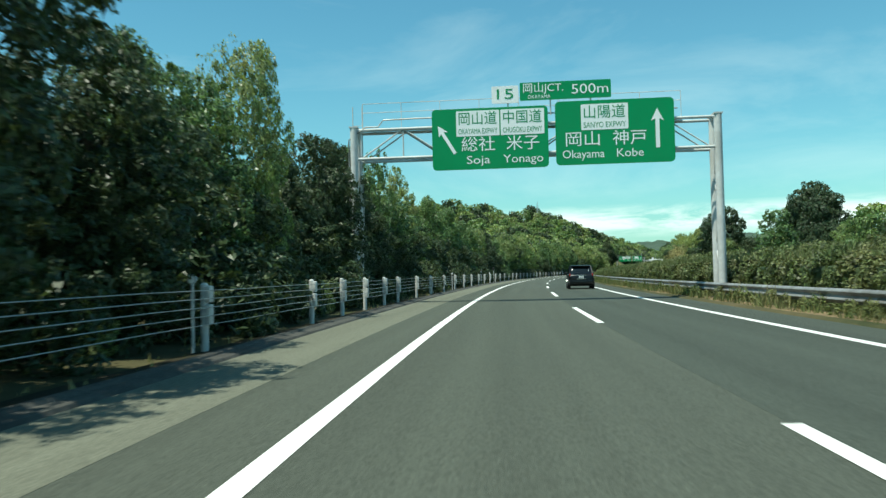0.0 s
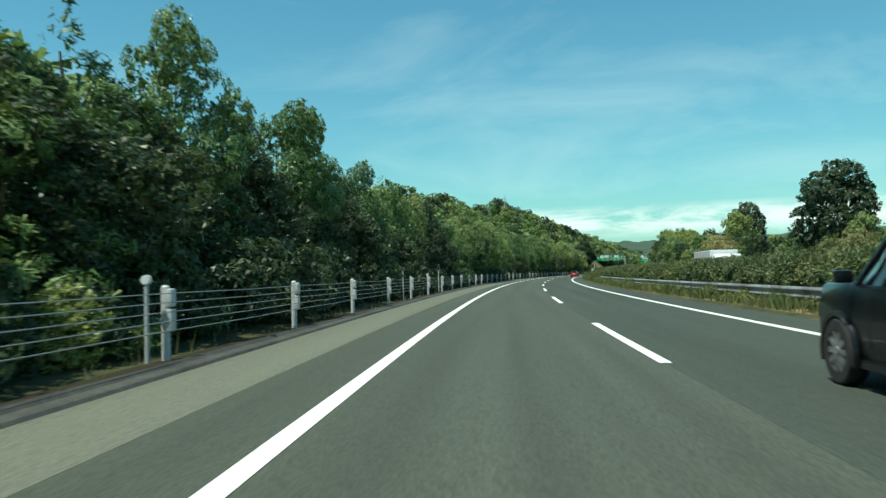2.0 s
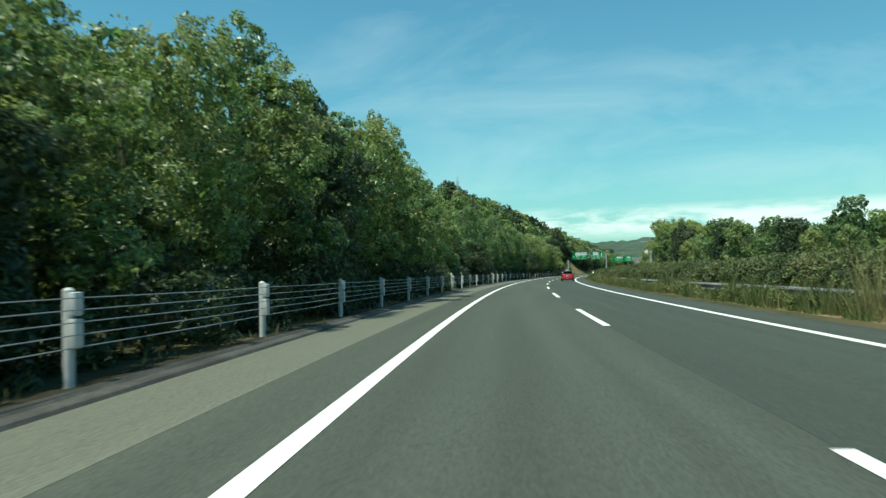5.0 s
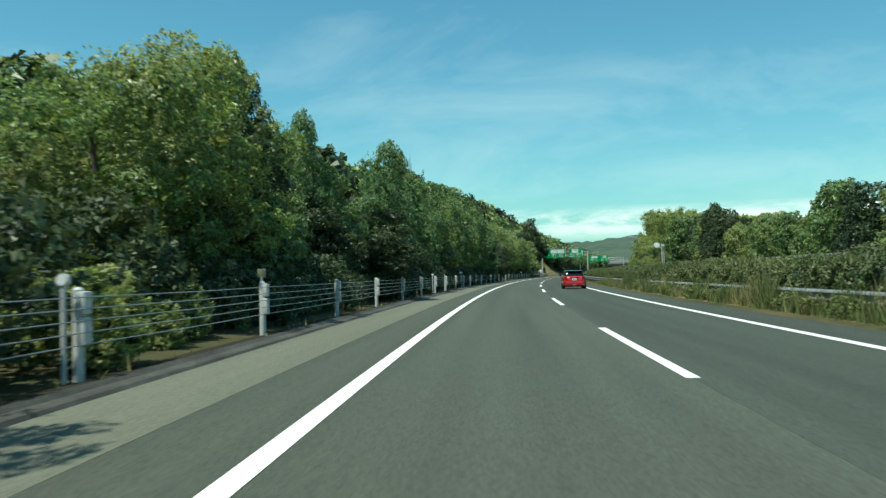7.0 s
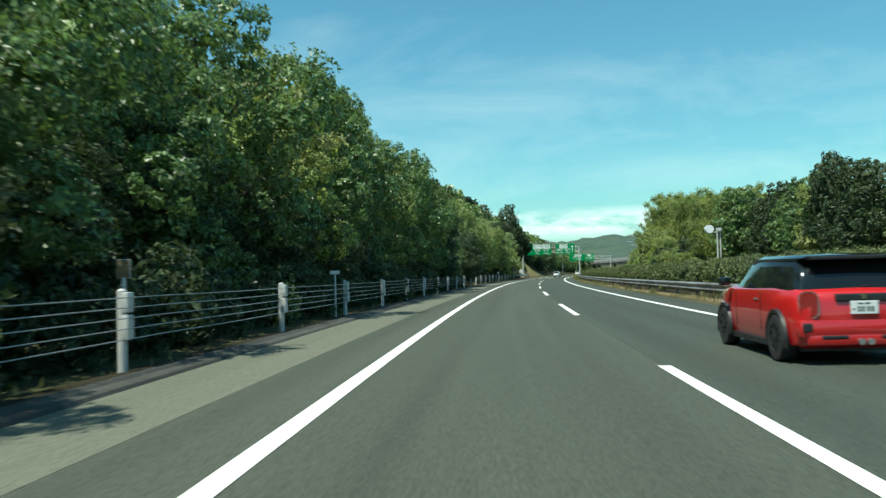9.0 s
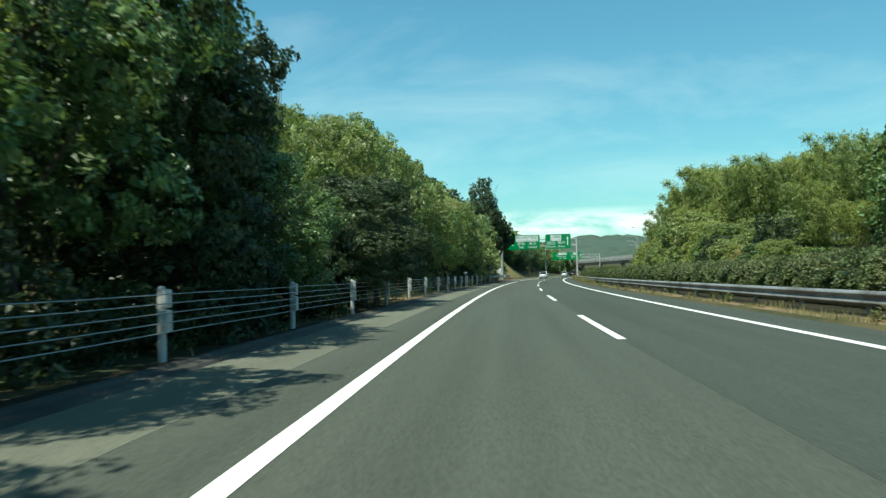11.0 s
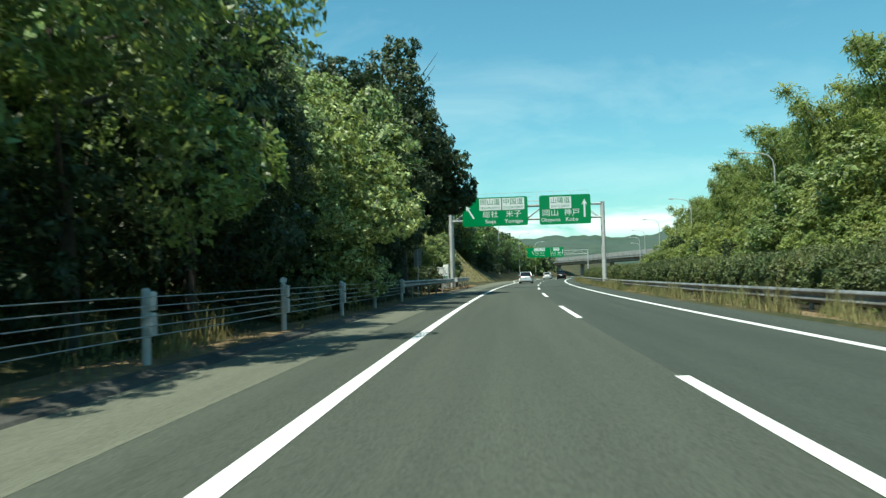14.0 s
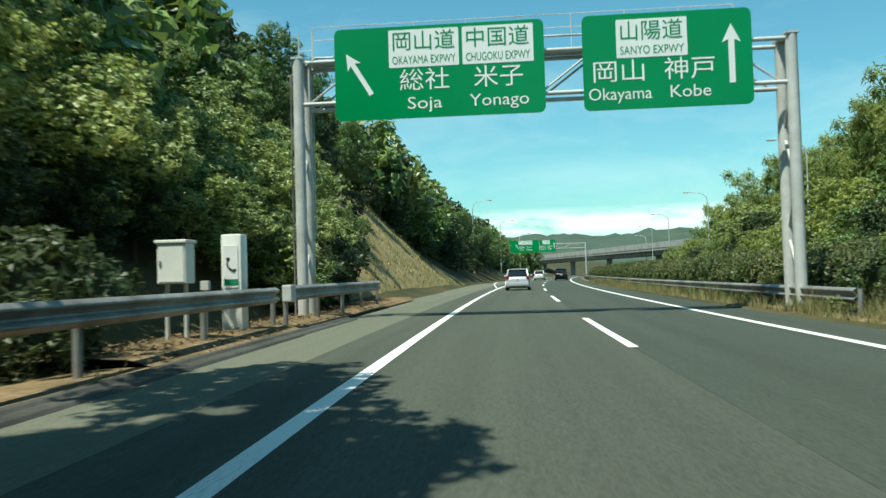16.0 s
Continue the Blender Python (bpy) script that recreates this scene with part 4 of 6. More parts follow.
vine = [
    make_tree("vine_covered_tree", 71, 8.0, 3.2, 0.0, LEAF_VINE, "tree smothered in pale-leaved climbing vine", 110, 0.088, 1.5),
    make_tree("vine_covered_tree", 72, 8.0, 3.0, 0.0, LEAF_VINE, "sunlit thicket draped with broad vine leaves", 110, 0.088, 1.5),
]
bamboo = [bamboo_clump(51, 13, 3.2), bamboo_clump(52, 13, 3.6)]

pick = random.Random(7)


def plant(src, s, l, h, nominal, width=1.0, turn=None, sink=0.1):
    if turn is None and l > 0:
        turn = pick.uniform(-105, -60)
    k = h / nominal
    w = k * width
    return copy_thing(src, on_road(s, l, ground_height(s, l) - sink, pick.uniform(-25, 25) if turn is None else turn, (w, w, k)))


# height of the tree tops along the nearside edge, by station
TOPS = [
    (-60, 8), (0, 7.5), (120, 6), (124, 6.3), (137, 8.4), (152, 9.1), (160, 9.4), (172, 9.2), (177, 6.8), (180, 6.2), (184, 7), (189, 7.8),
    (196, 7.6), (200, 6.6), (204, 6.3), (209, 6.5), (212, 7.2), (213, 8.5), (217, 10), (221, 8.6), (226, 8.0), (229, 8.8), (233, 9.8), (237, 10),
    (241, 10.1), (245, 11.3), (251, 11.3), (256, 10.8), (266, 10.8), (276, 7.2), (280, 5.2), (284, 4.6), (290, 4.9), (294, 6.2), (297, 8.5), (302, 10.3),
    (308, 10.4), (318, 10.2), (328, 9.2), (338, 9.9), (342, 9.8), (348, 10.6), (362, 12.5), (367, 11.6), (371, 11.6), (378, 13.4), (400, 11), (420, 9),
]


def top_at(s):
    return float(np.interp(s, [a for a, b in TOPS], [b for a, b in TOPS]))


s = -24.0
while s < 362:
    kind = pick.choice(broad)
    overhang = any(a < s < b for a, b in ((-9, 14), (19, 27), (116, 126), (197, 213), (264, 299), (312, 330), (337, 348)))
    l = (-5.6 if overhang else -6.3 if s < 170 else -6.7) + pick.uniform(-0.5, 0.3)
    h = top_at(s) * pick.uniform(0.90, 1.04) - ground_height(s, l)
    if s < 5:
        kind = pick.choice((broad[3], broad[0], broad[2]))
    elif 236 < s < 262:
        kind = pick.choice((broad[1], broad[2], broad[0]))
    elif 338 < s < 357:
        kind = pick.choice((broad[0], broad[2], broad[4], broad[3]))
    elif 262 < s < 300:
        kind = pick.choice((broad[0], broad[3], broad[2]))
    elif 205 < s < 236:
        kind = pick.choice((broad[0], broad[2], broad[3], broad[2]))
    elif s > 205:
        kind = pick.choice((broad[1], broad[4], broad[4], broad[2]))
    if not (350 < s < 372 or 295 < s < 315 or 195 < s < 222 or 5 < s < 126 or 169.5 < s < 196):
        plant(kind, s, l, h, 8.0, pick.uniform(0.98, 1.15) * (8.0 / max(h, 6.0)) ** 0.35)
    s += pick.uniform(4.2, 6.2)
FIRST_TREES = [
    (3.6, -5.0, 7.8, 3, 0.92), (8.0, -4.9, 5.6, 3, 1.0), (11.4, -6.4, 6.2, 0, 0.85), (14.5, -6.3, 6.8, 2, 0.9), (17.4, -5.8, 8.4, 4, 0.5), (22.6, -6.3, 5.9, 3, 0.8), (25.8, -5.7, 6.9, 3, 0.85), (28.9, -5.8, 7.2, 3, 0.75),
    (33.2, -6.8, 7.4, 0, 0.7), (32.6, -5.6, 5.4, 3, 0.95), (36.6, -6.5, 7.2, 2, 0.8), (39.8, -6.7, 8.0, 5, 0.84), (44.6, -6.6, 6.4, 2, 0.85), (48.6, -6.6, 8.5, 1, 0.7), (52.6, -6.8, 5.2, 0, 0.95),
]
LATER_TREES = [
    (63.4, -6.7, 8.0, 0, 0.68), (67.9, -6.7, 6.7, 3, 0.85), (72.2, -6.6, 7.7, 0, 0.82), (75.0, -6.6, 8.0, 0, 0.62), (81.4, -6.6, 6.4, 3, 0.85), (84.6, -6.6, 7.3, 0, 0.68), (89.3, -6.7, 5.7, 0, 0.85),
    (95.3, -6.4, 8.0, 2, 0.7), (99.6, -6.6, 6.1, 3, 0.85), (103.5, -6.9, 7.9, 4, 0.74), (107.4, -5.9, 6.0, 3, 1.0), (111.6, -5.3, 5.0, 3, 1.3), (111.7, -6.5, 8.0, 3, 0.82), (114.6, -6.5, 7.2, 3, 0.6),
    (120.6, -6.4, 5.9, 2, 0.95), (124.6, -6.6, 6.6, 0, 0.9),
]
for s, l, top, k, w in FIRST_TREES + LATER_TREES:
    plant(broad[k], s, l, top - ground_height(s, l), 8.0, w)
# dark-leaved fill trees added between them to deepen the shade below
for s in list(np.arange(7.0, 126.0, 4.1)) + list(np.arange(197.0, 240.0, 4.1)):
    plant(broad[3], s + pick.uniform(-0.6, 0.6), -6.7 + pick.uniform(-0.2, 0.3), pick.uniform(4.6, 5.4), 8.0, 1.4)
for s, l, h in ((55.8, -6.3, 6.4), (59.4, -6.9, 7.4), (92.4, -6.2, 6.4)):
    plant(pine, s, l, h, 8.0, 1.2)
plant(cedar, 109.7, -5.6, 7.2, 8.0, 1.05)
for s, l, h, k in ((175.6, -4.15, 1.5, 0), (178.3, -4.3, 0.9, 0), (172.5, -5.0, 2.4, 1), (179.0, -6.2, 2.8, 1), (171.0, -6.5, 3.0, 0), (176.5, -7.5, 3.2, 1)):
    plant(shrub[k], s, l, h, 2.2, 1.1)
for s, l, h, k, w in ((117.4, -5.0, 3.6, 0, 1.5), (120.4, -5.1, 3.0, 2, 1.5)):
    plant(broad[k], s, l, h, 8.0, w, sink=0.9)
plant(canopy[1], 302.0, -7.9, 9.2, 8.0, 0.95)
plant(thicket[0], 299.6, -6.9, 2.6, 8.0, 1.5)
plant(thicket[0], 303.0, -7.2, 2.2, 8.0, 1.5)
for s, l, h, k, w in ((197.0, -6.9, 7.8, 0, 0.55), (198.6, -6.6, 5.6, 0, 1.1), (203.0, -5.4, 5.1, 0, 1.15), (207.6, -5.3, 5.3, 3, 1.15), (211.8, -5.9, 8.4, 2, 0.68), (216.2, -6.7, 10.1, 0, 0.78), (274.5, -5.2, 9.4, 3, 0.95), (277.5, -5.0, 7.0, 3, 0.9), (297.5, -5.6, 3.6, 3, 1.4), (281.0, -4.7, 4.3, 2, 1.3), (286.0, -4.8, 4.3, 3, 1.3), (288.0, -5.6, 3.4, 3, 1.4), (291.0, -5.7, 3.6, 3, 1.4)):
    plant(broad[k], s, l, h, 8.0, w)
for s, l, h in ((281, -11.0, 10.5), (285, -11.5, 11.0), (289, -9.8, 7.6), (292.5, -12.5, 10.6), (294, -10.2, 7.4), (297.0, -11.0, 9.8), (299.5, -13.6, 10.4), (307.4, -12.6, 12.6), (290, -15.0, 12.0), (296, -16.5, 12.0), (309, -13.5, 11.2)):
    plant(pick.choice(bamboo), s, l, h - ground_height(s, l), 13.0, 1.3)
# dark trees leaning over the barrier and the shoulder
for s, l, h, w in ((202.4, -4.5, 4.7, 1.8), (287.6, -4.2, 4.6, 1.8), (291.2, -4.0, 5.3, 1.75), (295.2, -4.2, 6.0, 1.55)):
    plant(tall[0], s, l, h, 14.0, w)
plant(canopy[0], 305.4, -8.1, 10.2, 8.0, 1.0)
plant(canopy[1], 310.6, -8.2, 10.0, 8.0, 0.95)
plant(canopy[0], 315.2, -7.0, 9.6, 8.0, 0.9)
for s, l, h, k in ((301, -8.2, 2.6, 0), (304, -7.6, 2.2, 0), (307, -8.4, 3.0, 0), (309.5, -7.2, 2.0, 0), (311.5, -8.8, 3.2, 0), (303.5, -9.8, 3.6, 0), (299, -9.0, 3.0, 0), (302.4, -6.0, 1.0, 0), (306.4, -5.6, 0.8, 0)):
    plant(shrub[k], s, l, h, 2.2, 1.15)
plant(broad[4], 185.0, -6.9, 7.4, 8.0, 1.2)
plant(broad[4], 182.0, -7.0, 6.4, 8.0, 1.2, 14)
plant(broad[3], 187.8, -6.4, 7.8, 8.0, 0.82, -10)
plant(broad[2], 191.8, -6.8, 5.2, 8.0, 1.1)
plant(broad[2], 166.5, -6.7, 9.4, 8.0, 0.95)
for s, l, h, k, w in ((358.8, -6.2, 7.6, 1, 1.1), (361.5, -5.6, 8.6, 0, 1.1), (365.6, -5.7, 10.2, 1, 1.0), (361.0, -9.0, 11.5, 1, 1.0), (386.5, -9.6, 10.0, 1, 1.1), (385.0, -12.0, 12.5, 0, 1.1), (389.0, -13.0, 14.0, 1, 1.1), (367.0, -9.4, 13.0, 0, 1.0)):
    plant(vine[k], s, l, h - max(ground_height(s, l), 0), 8.0, w)
for s, l, h in ((350.6, -5.4, 9.4), (354.6, -5.9, 8.6), (370.0, -6.0, 11.0)):
    plant(broad[3], s, l, h, 8.0, 0.95)
for s, h in ((354.6, 0.9), (356.2, 1.2), (357.6, 0.9)):
    plant(dry_scrub, s, -4.4, h, 4.0, 1.3)
plant(cedar, 240.5, -7.2, 10.8, 8.0, 0.75)
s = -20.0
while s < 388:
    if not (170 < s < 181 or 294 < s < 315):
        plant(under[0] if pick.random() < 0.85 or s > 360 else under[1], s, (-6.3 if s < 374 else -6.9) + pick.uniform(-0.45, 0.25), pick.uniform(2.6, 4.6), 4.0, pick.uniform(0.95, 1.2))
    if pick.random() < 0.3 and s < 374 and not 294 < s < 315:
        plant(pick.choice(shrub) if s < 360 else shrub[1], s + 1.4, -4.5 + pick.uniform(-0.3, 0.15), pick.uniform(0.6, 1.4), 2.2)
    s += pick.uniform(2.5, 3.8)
# low trees in the darkened leaf colour stand for shade under the crowns
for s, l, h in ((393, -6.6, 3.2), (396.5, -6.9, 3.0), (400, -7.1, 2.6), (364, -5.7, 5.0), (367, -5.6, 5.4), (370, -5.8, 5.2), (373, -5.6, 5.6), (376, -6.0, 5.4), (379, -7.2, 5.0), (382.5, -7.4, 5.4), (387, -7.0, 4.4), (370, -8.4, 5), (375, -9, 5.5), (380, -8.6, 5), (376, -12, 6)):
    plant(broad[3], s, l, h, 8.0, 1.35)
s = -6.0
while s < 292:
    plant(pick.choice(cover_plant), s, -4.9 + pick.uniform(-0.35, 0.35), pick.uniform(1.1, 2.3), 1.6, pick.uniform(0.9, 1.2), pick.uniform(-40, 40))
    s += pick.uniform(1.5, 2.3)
# woods behind, joined
wood_rng = np.random.default_rng(71)
wood_shapes = [leaf_points(wood_rng, broad_blobs(wood_rng, 8.0, 2.9, 0.3), 5.2, 0.31, 2.0) for _ in range(5)]
bamboo_shapes = []
for _ in range(2):
    bb = []
    for i in range(26):
        f = 0.3 + 0.7 * wood_rng.random()
        a, q = wood_rng.random() * 6.283, 1.1 + 1.3 * f * wood_rng.random()
        bb.append((q * math.cos(a), q * math.sin(a), 8.0 * f - 0.5, 0.8, 0.8, 0.8))
    bamboo_shapes.append(leaf_points(wood_rng, bb, 9, 0.20, 4.0, 0.6, 0.5))


def woodland(spots, shapes, mat, label):
    """Many far trees as one mass of leaves: spots are (s, l, height, width)."""
    out = []
    for s, l, h, w in spots:
        th = heading(s)
        a = pick.uniform(0, 6.283)
        c, n = math.cos(a), math.sin(a)
        k = h / 8.0
        V = pick.choice(shapes) * np.array([k * w, k * w, k])
        V = np.stack([V[:, 0] * c - V[:, 1] * n, V[:, 0] * n + V[:, 1] * c, V[:, 2]], axis=1)
        out.append(V + np.array(place(s, l, ground_height(s, l) - 0.2)))
    ob = new("woodland", leaf_mesh(np.concatenate(out), mat, "woodland"))
    return tagged(ob, label, "woodland", kind="stuff")


spots = [[], [], []]
for row, (l0, step, extra) in enumerate(((-11.5, 4.6, 0.4), (-16.5, 5.5, 1.0))):
    s = -20.0 if row == 0 else 84.0
    while s < 640:
        l = l0 + pick.uniform(-1.2, 1.2)
        base = ground_height(s, l)
        if (not 412 < s < 452 or row) and not 274 < s < 314:
            h = max(4.5, min(top_at(s), 5.0 if 172 < s < 206 else 7.0 if s < 126 else 9.5) + extra - max(base, 0) * (0.15 if s < 330 else 0.05))
            pick.choice(spots).append((s, l, h * pick.uniform(0.9, 1.06), 1.05))
        s += step * pick.uniform(0.8, 1.2)
for l0, first_s in ((-19, 196), (-25, 190), (-32, 196), (-40, 200), (-48, 210)):
    s = float(first_s)
    while s < 640:
        l = l0 + pick.uniform(-2, 2)
        pick.choice(spots).append((s, l, pick.uniform(7.0, 10.0) + (2.0 if -33 < l < -22 and s > 360 else 0), 1.15))
        s += pick.uniform(5.5, 8.0)
for i in range(3):
    woodland(spots[i], wood_shapes, (LEAF, LEAF_WARM, LEAF_DARK_SHADE)[i], ("mid-green", "yellow-green", "dark green")[i] + " mixed woodland on the slope behind the roadside trees")
for s, l, h, kind in ((374.5, -5.5, 12.4, 0), (367.5, -6.4, 11.8, 0), (379.5, -7.5, 12.5, 0), (403, -17, 15.5, 3), (417, -12.0, 13.8, 0), (424, -13.5, 14.5, 1), (411, -15, 14.6, 0)):
    plant(tall[kind], s, l, h - max(ground_height(s, l), 0), 14.0, 1.1 if s < 390 else 0.95)
# bank smothered in climbing vine, rising away from the road
pick.seed(19)
for l0, h0 in ((-7.0, 3.4), (-8.6, 4.6), (-10.6, 5.2), (-13.4, 5.8), (-16.5, 6.5)):
    s = (401.5 if l0 > -8 else 389.5) + pick.uniform(0, 1.5)
    while s < 415 - (-l0 - 6.5) * 0.2:
        plant(pick.choice(vine), s, l0 + pick.uniform(-0.5, 0.5), h0 * pick.uniform(0.85, 1.12), 8.0, 1.15 * (8.0 / h0) ** 0.35)
        s += pick.uniform(2.8, 4.0)
# pointed dark trees along the top of the cutting
for s, l, top, k in ((420, -12.4, 14.2, 6), (424, -11.2, 15.0, 0), (429, -11.6, 16.6, 6), (434, -10.4, 15.0, 3), (439, -10.8, 14.8, 6), (444, -10.0, 13.8, 0), (449, -9.8, 14.2, 6), (454, -9.4, 13.4, 3), (459, -9.2, 13.4, 6),
                     (464, -8.8, 12.2, 0), (469, -8.6, 12.2, 6), (474, -8.4, 11.0, 3), (480, -8.0, 10.8, 6), (487, -7.8, 9.8, 0), (495, -7.6, 9.8, 6), (504, -7.6, 9.4, 3), (514, -7.6, 9.2, 0), (525, -7.6, 9.0, 2)):
    l -= 1.8 if 432 < s < 480 else 0
    h = top - ground_height(s, l)
    plant(cedar if k == 6 else broad[k], s, l, h, 8.0, 1.1)
for s, l, h, k in ((407, -5.2, 2.2, 1), (410.5, -5.4, 2.4, 1), (414.2, -5.9, 2.6, 1), (416.8, -6.8, 2.8, 0), (420.5, -8.5, 2.0, 0), (426, -9.6, 1.8, 0), (431, -8.0, 1.2, 0), (423.5, -6.6, 1.2, 0), (437, -9.8, 1.6, 1)):
    plant(shrub[k], s, l, h, 2.2, 1.15)
plant(shrub[0], 405.5, -5.2, 2.2, 2.2, 1.2)
plant(shrub[1], 392.0, -5.0, 2.0, 2.2, 1.2)
# the tallest tree, bare below, with a bough over the hard shoulder
upper_crown = [
    (0.0, -0.3, 11.6, 2.4, 2.6, 2.3), (-0.6, 0.3, 13.6, 1.9, 2.0, 1.7), (0.1, 0.2, 15.0, 1.3, 1.4, 1.1), (0.5, 1.6, 11.2, 1.5, 1.7, 1.4), (1.5, 2.2, 9.8, 1.5, 1.7, 1.3), (2.2, 0.4, 8.6, 1.3, 1.6, 1.1), (1.9, -1.6, 8.6, 1.2, 1.6, 1.0),
    (1.2, -2.2, 9.8, 1.5, 1.7, 1.4), (-1.8, -0.8, 9.4, 1.8, 1.9, 1.6), (0.8, 6.5, 8.4, 1.3, 1.8, 1.2), (0.9, 0.9, 8.6, 1.9, 2.2, 1.7),
]
reaching_bough = [
    (2.9, 2.8, 8.2, 1.3, 1.6, 1.1), (3.5, 3.4, 7.1, 0.9, 1.3, 0.8), (1.8, 1.4, 7.0, 1.2, 1.4, 1.0), (3.9, 3.4, 6.3, 0.65, 1.1, 0.7), (3.3, 5.0, 6.3, 0.8, 1.2, 0.7), (2.5, 6.6, 6.7, 0.9, 1.4, 0.8), (1.7, 7.6, 7.4, 1.1, 1.5, 1.0),
    (1.8, 5.0, 8.3, 1.1, 1.5, 0.9), (3.6, 3.4, 6.3, 0.9, 1.2, 0.8), (2.8, 3.0, 5.7, 0.9, 1.2, 0.8), (1.9, 2.6, 5.6, 1.2, 1.4, 1.1), (1.6, 2.3, 4.5, 0.9, 1.1, 0.8),
]
lower_crown = [
    (0.4, 0.5, 6.2, 2.0, 2.2, 1.7), (-1.7, -1.2, 4.2, 1.9, 2.2, 1.7), (-1.5, 1.4, 3.0, 1.3, 1.6, 1.4), (-0.8, -2.0, 4.6, 1.3, 2.2, 1.8), (-0.9, -2.2, 2.6, 1.2, 2.0, 1.5), (-0.5, -1.2, 7.2, 1.8, 2.2, 1.6), (-0.5, 1.5, 4.8, 1.2, 1.6, 1.6),
    (-0.2, 1.8, 7.0, 1.6, 1.7, 1.5), (-0.9, 0.0, 1.6, 0.9, 1.6, 1.0),
]
giant = make_tree("tall_tree", 24, 18.0, 4.0, 8.0, LEAF_DARK_SHADE, "very tall dark evergreen with a bough reaching over the shoulder", 70, 0.115, blobs=upper_crown + reaching_bough + lower_crown, group="roadside trees", thin=0.6)
for s, l, h, turn in ((371.0, -6.6, 10.6, 8), (377.6, -6.0, 11.2, -12)):
    plant(tall[0], s, l, h, 14.0, 1.05, turn)
giant.matrix_basis = on_road(381.2, -4.8, 0.1)
# ---- hedge on the central reservation ----
rng = np.random.default_rng(61)
hedges = []
for v in range(4):
    blobs = []
    for y in np.arange(-2.8, 3.0, 0.56):
        u = pick.uniform(-0.10, 0.10)
        blobs.append((-0.30 + u, y, 0.66 + pick.uniform(-0.05, 0.05), 0.58, 0.46, 0.74 + pick.uniform(-0.05, 0.05)))
        blobs.append((0.45 + u, y + 0.2, 0.92, 0.85, 0.52, 0.74 + pick.uniform(-0.06, 0.08)))
    V = leaf_points(rng, blobs, 250, 0.056, 1.5, 0.1, 0.3, 0.06).reshape(-1, 3, 3)
    mid = V.mean(axis=1)
    V = V[(mid[:, 2] > 0.05) & ((mid[:, 0] < -0.1) | ((mid[:, 2] > 1.1) & (mid[:, 0] < 0.9)) | (rng.random(len(V)) < 0.06))]
    # young upright shoots along the top
    n = 520
    base = np.stack([rng.uniform(-0.7, 0.9, n), rng.uniform(-2.9, 2.9, n), np.zeros(n)], axis=1)
    base[:, 2] = 1.26 + 0.28 * np.clip((base[:, 0] + 0.6) / 1.2, 0, 1)
    lean = np.stack([rng.normal(size=n) * 0.07, rng.normal(size=n) * 0.07, rng.uniform(0.08, 0.26, n)], axis=1)
    a = rng.random(n) * 6.283
    side = np.stack([np.cos(a), np.sin(a), np.zeros(n)], axis=1) * 0.022
    V = np.concatenate([V, np.stack([base - side, base + side, base + lean], axis=1)])
    ob = new("hedge", leaf_mesh(V.reshape(-1, 3), HEDGE, "hedge"))
    tagged(ob, "clipped evergreen hedge with pale young shoots on the central reservation", "hedge", "median hedge")
    # solid box added inside, its dark leaf colour standing for inner shade
    part("core", boxes(((-0.52, -2.95, 0.0), (0.80, 2.95, 1.02)), bevel=0.12), LEAF_DARK_SHADE, ob)
    hedges.append(ob)
    ob.matrix_basis = on_road(-70 + 6 * v, 11.05, 0.05)
s = -8.0
while s < 600:
    k = float(np.interp(s, [0, 40, 75, 220, 300, 345, 365, 600], [1.1, 1.08, 0.96, 0.95, 0.92, 0.96, 1.06, 1.06]))
    copy_thing(pick.choice(hedges), on_road(s, 11.05 + pick.uniform(-0.06, 0.06), 0.04, 0, (1, 1.02, k * pick.uniform(0.96, 1.05))))
    s += 5.7

# ---- trees beyond the opposite carriageway ----
R_S = [-40, 50, 62, 69, 84, 92, 100, 123, 140, 152, 165, 174, 184, 200, 220, 233, 246, 256, 266, 276, 290, 324, 342, 361, 377, 386, 397, 408, 421, 431, 442, 456, 465, 476, 490, 499, 515, 530, 562]
R_H = [5.2, 5.6, 5.6, 7.0, 7.6, 5.4, 5.4, 4.8, 5.0, 5.6, 5.2, 6.6, 7.0, 7.4, 7.5, 7.9, 6.6, 7.0, 7.4, 9.5, 9.2, 11.5, 12.2, 13.8, 14.6, 16.6, 17.8, 16.4, 15.6, 15.4, 14.8, 14.2, 13.8, 12.6, 11.4, 11.6, 9.8, 8.2, 6.0]
s = 24.0
while s < 566:
    l = 27.5 + pick.uniform(-1.5, 1.5)
    h = float(np.interp(s, R_S, R_H)) * (pick.uniform(0.66, 1.06) if s < 200 else pick.uniform(0.84, 1.08) if s < 300 else pick.uniform(0.86, 1.1)) - max(0, ground_height(s, l))
    if 318 < s < 560:
        plant(pick.choice(bamboo), s, l + 3.4, max(h, 5) * 1.0, 13.0, 1.15)
        second = pick.choice(bamboo if pick.random() < 0.35 and s < 470 else far_broad if pick.random() < 0.45 else thicket)
        plant(second, s + 2.0, l - 1.2, h * pick.uniform(0.52, 0.78), 11.5 if second in bamboo else 10.0, 1.3)
        plant(pick.choice((thicket[0], thicket[0], thicket[1], far_broad[0], far_broad[2])), s + 0.8, 24.0 + pick.uniform(-0.4, 0.4), h * pick.uniform(0.22, 0.38), 8.0, 1.5)
    else:
        plant(pick.choice(far_broad if s < 318 else thicket), s, l, max(h, 2.5), 8.0, 1.05)
    s += pick.uniform(4.0, 5.6)
plant(dome, 111, 27.2, 8.9, 8.0, 1.0)
plant(dome, 108, 38.0, 10.4, 8.0, 0.95)
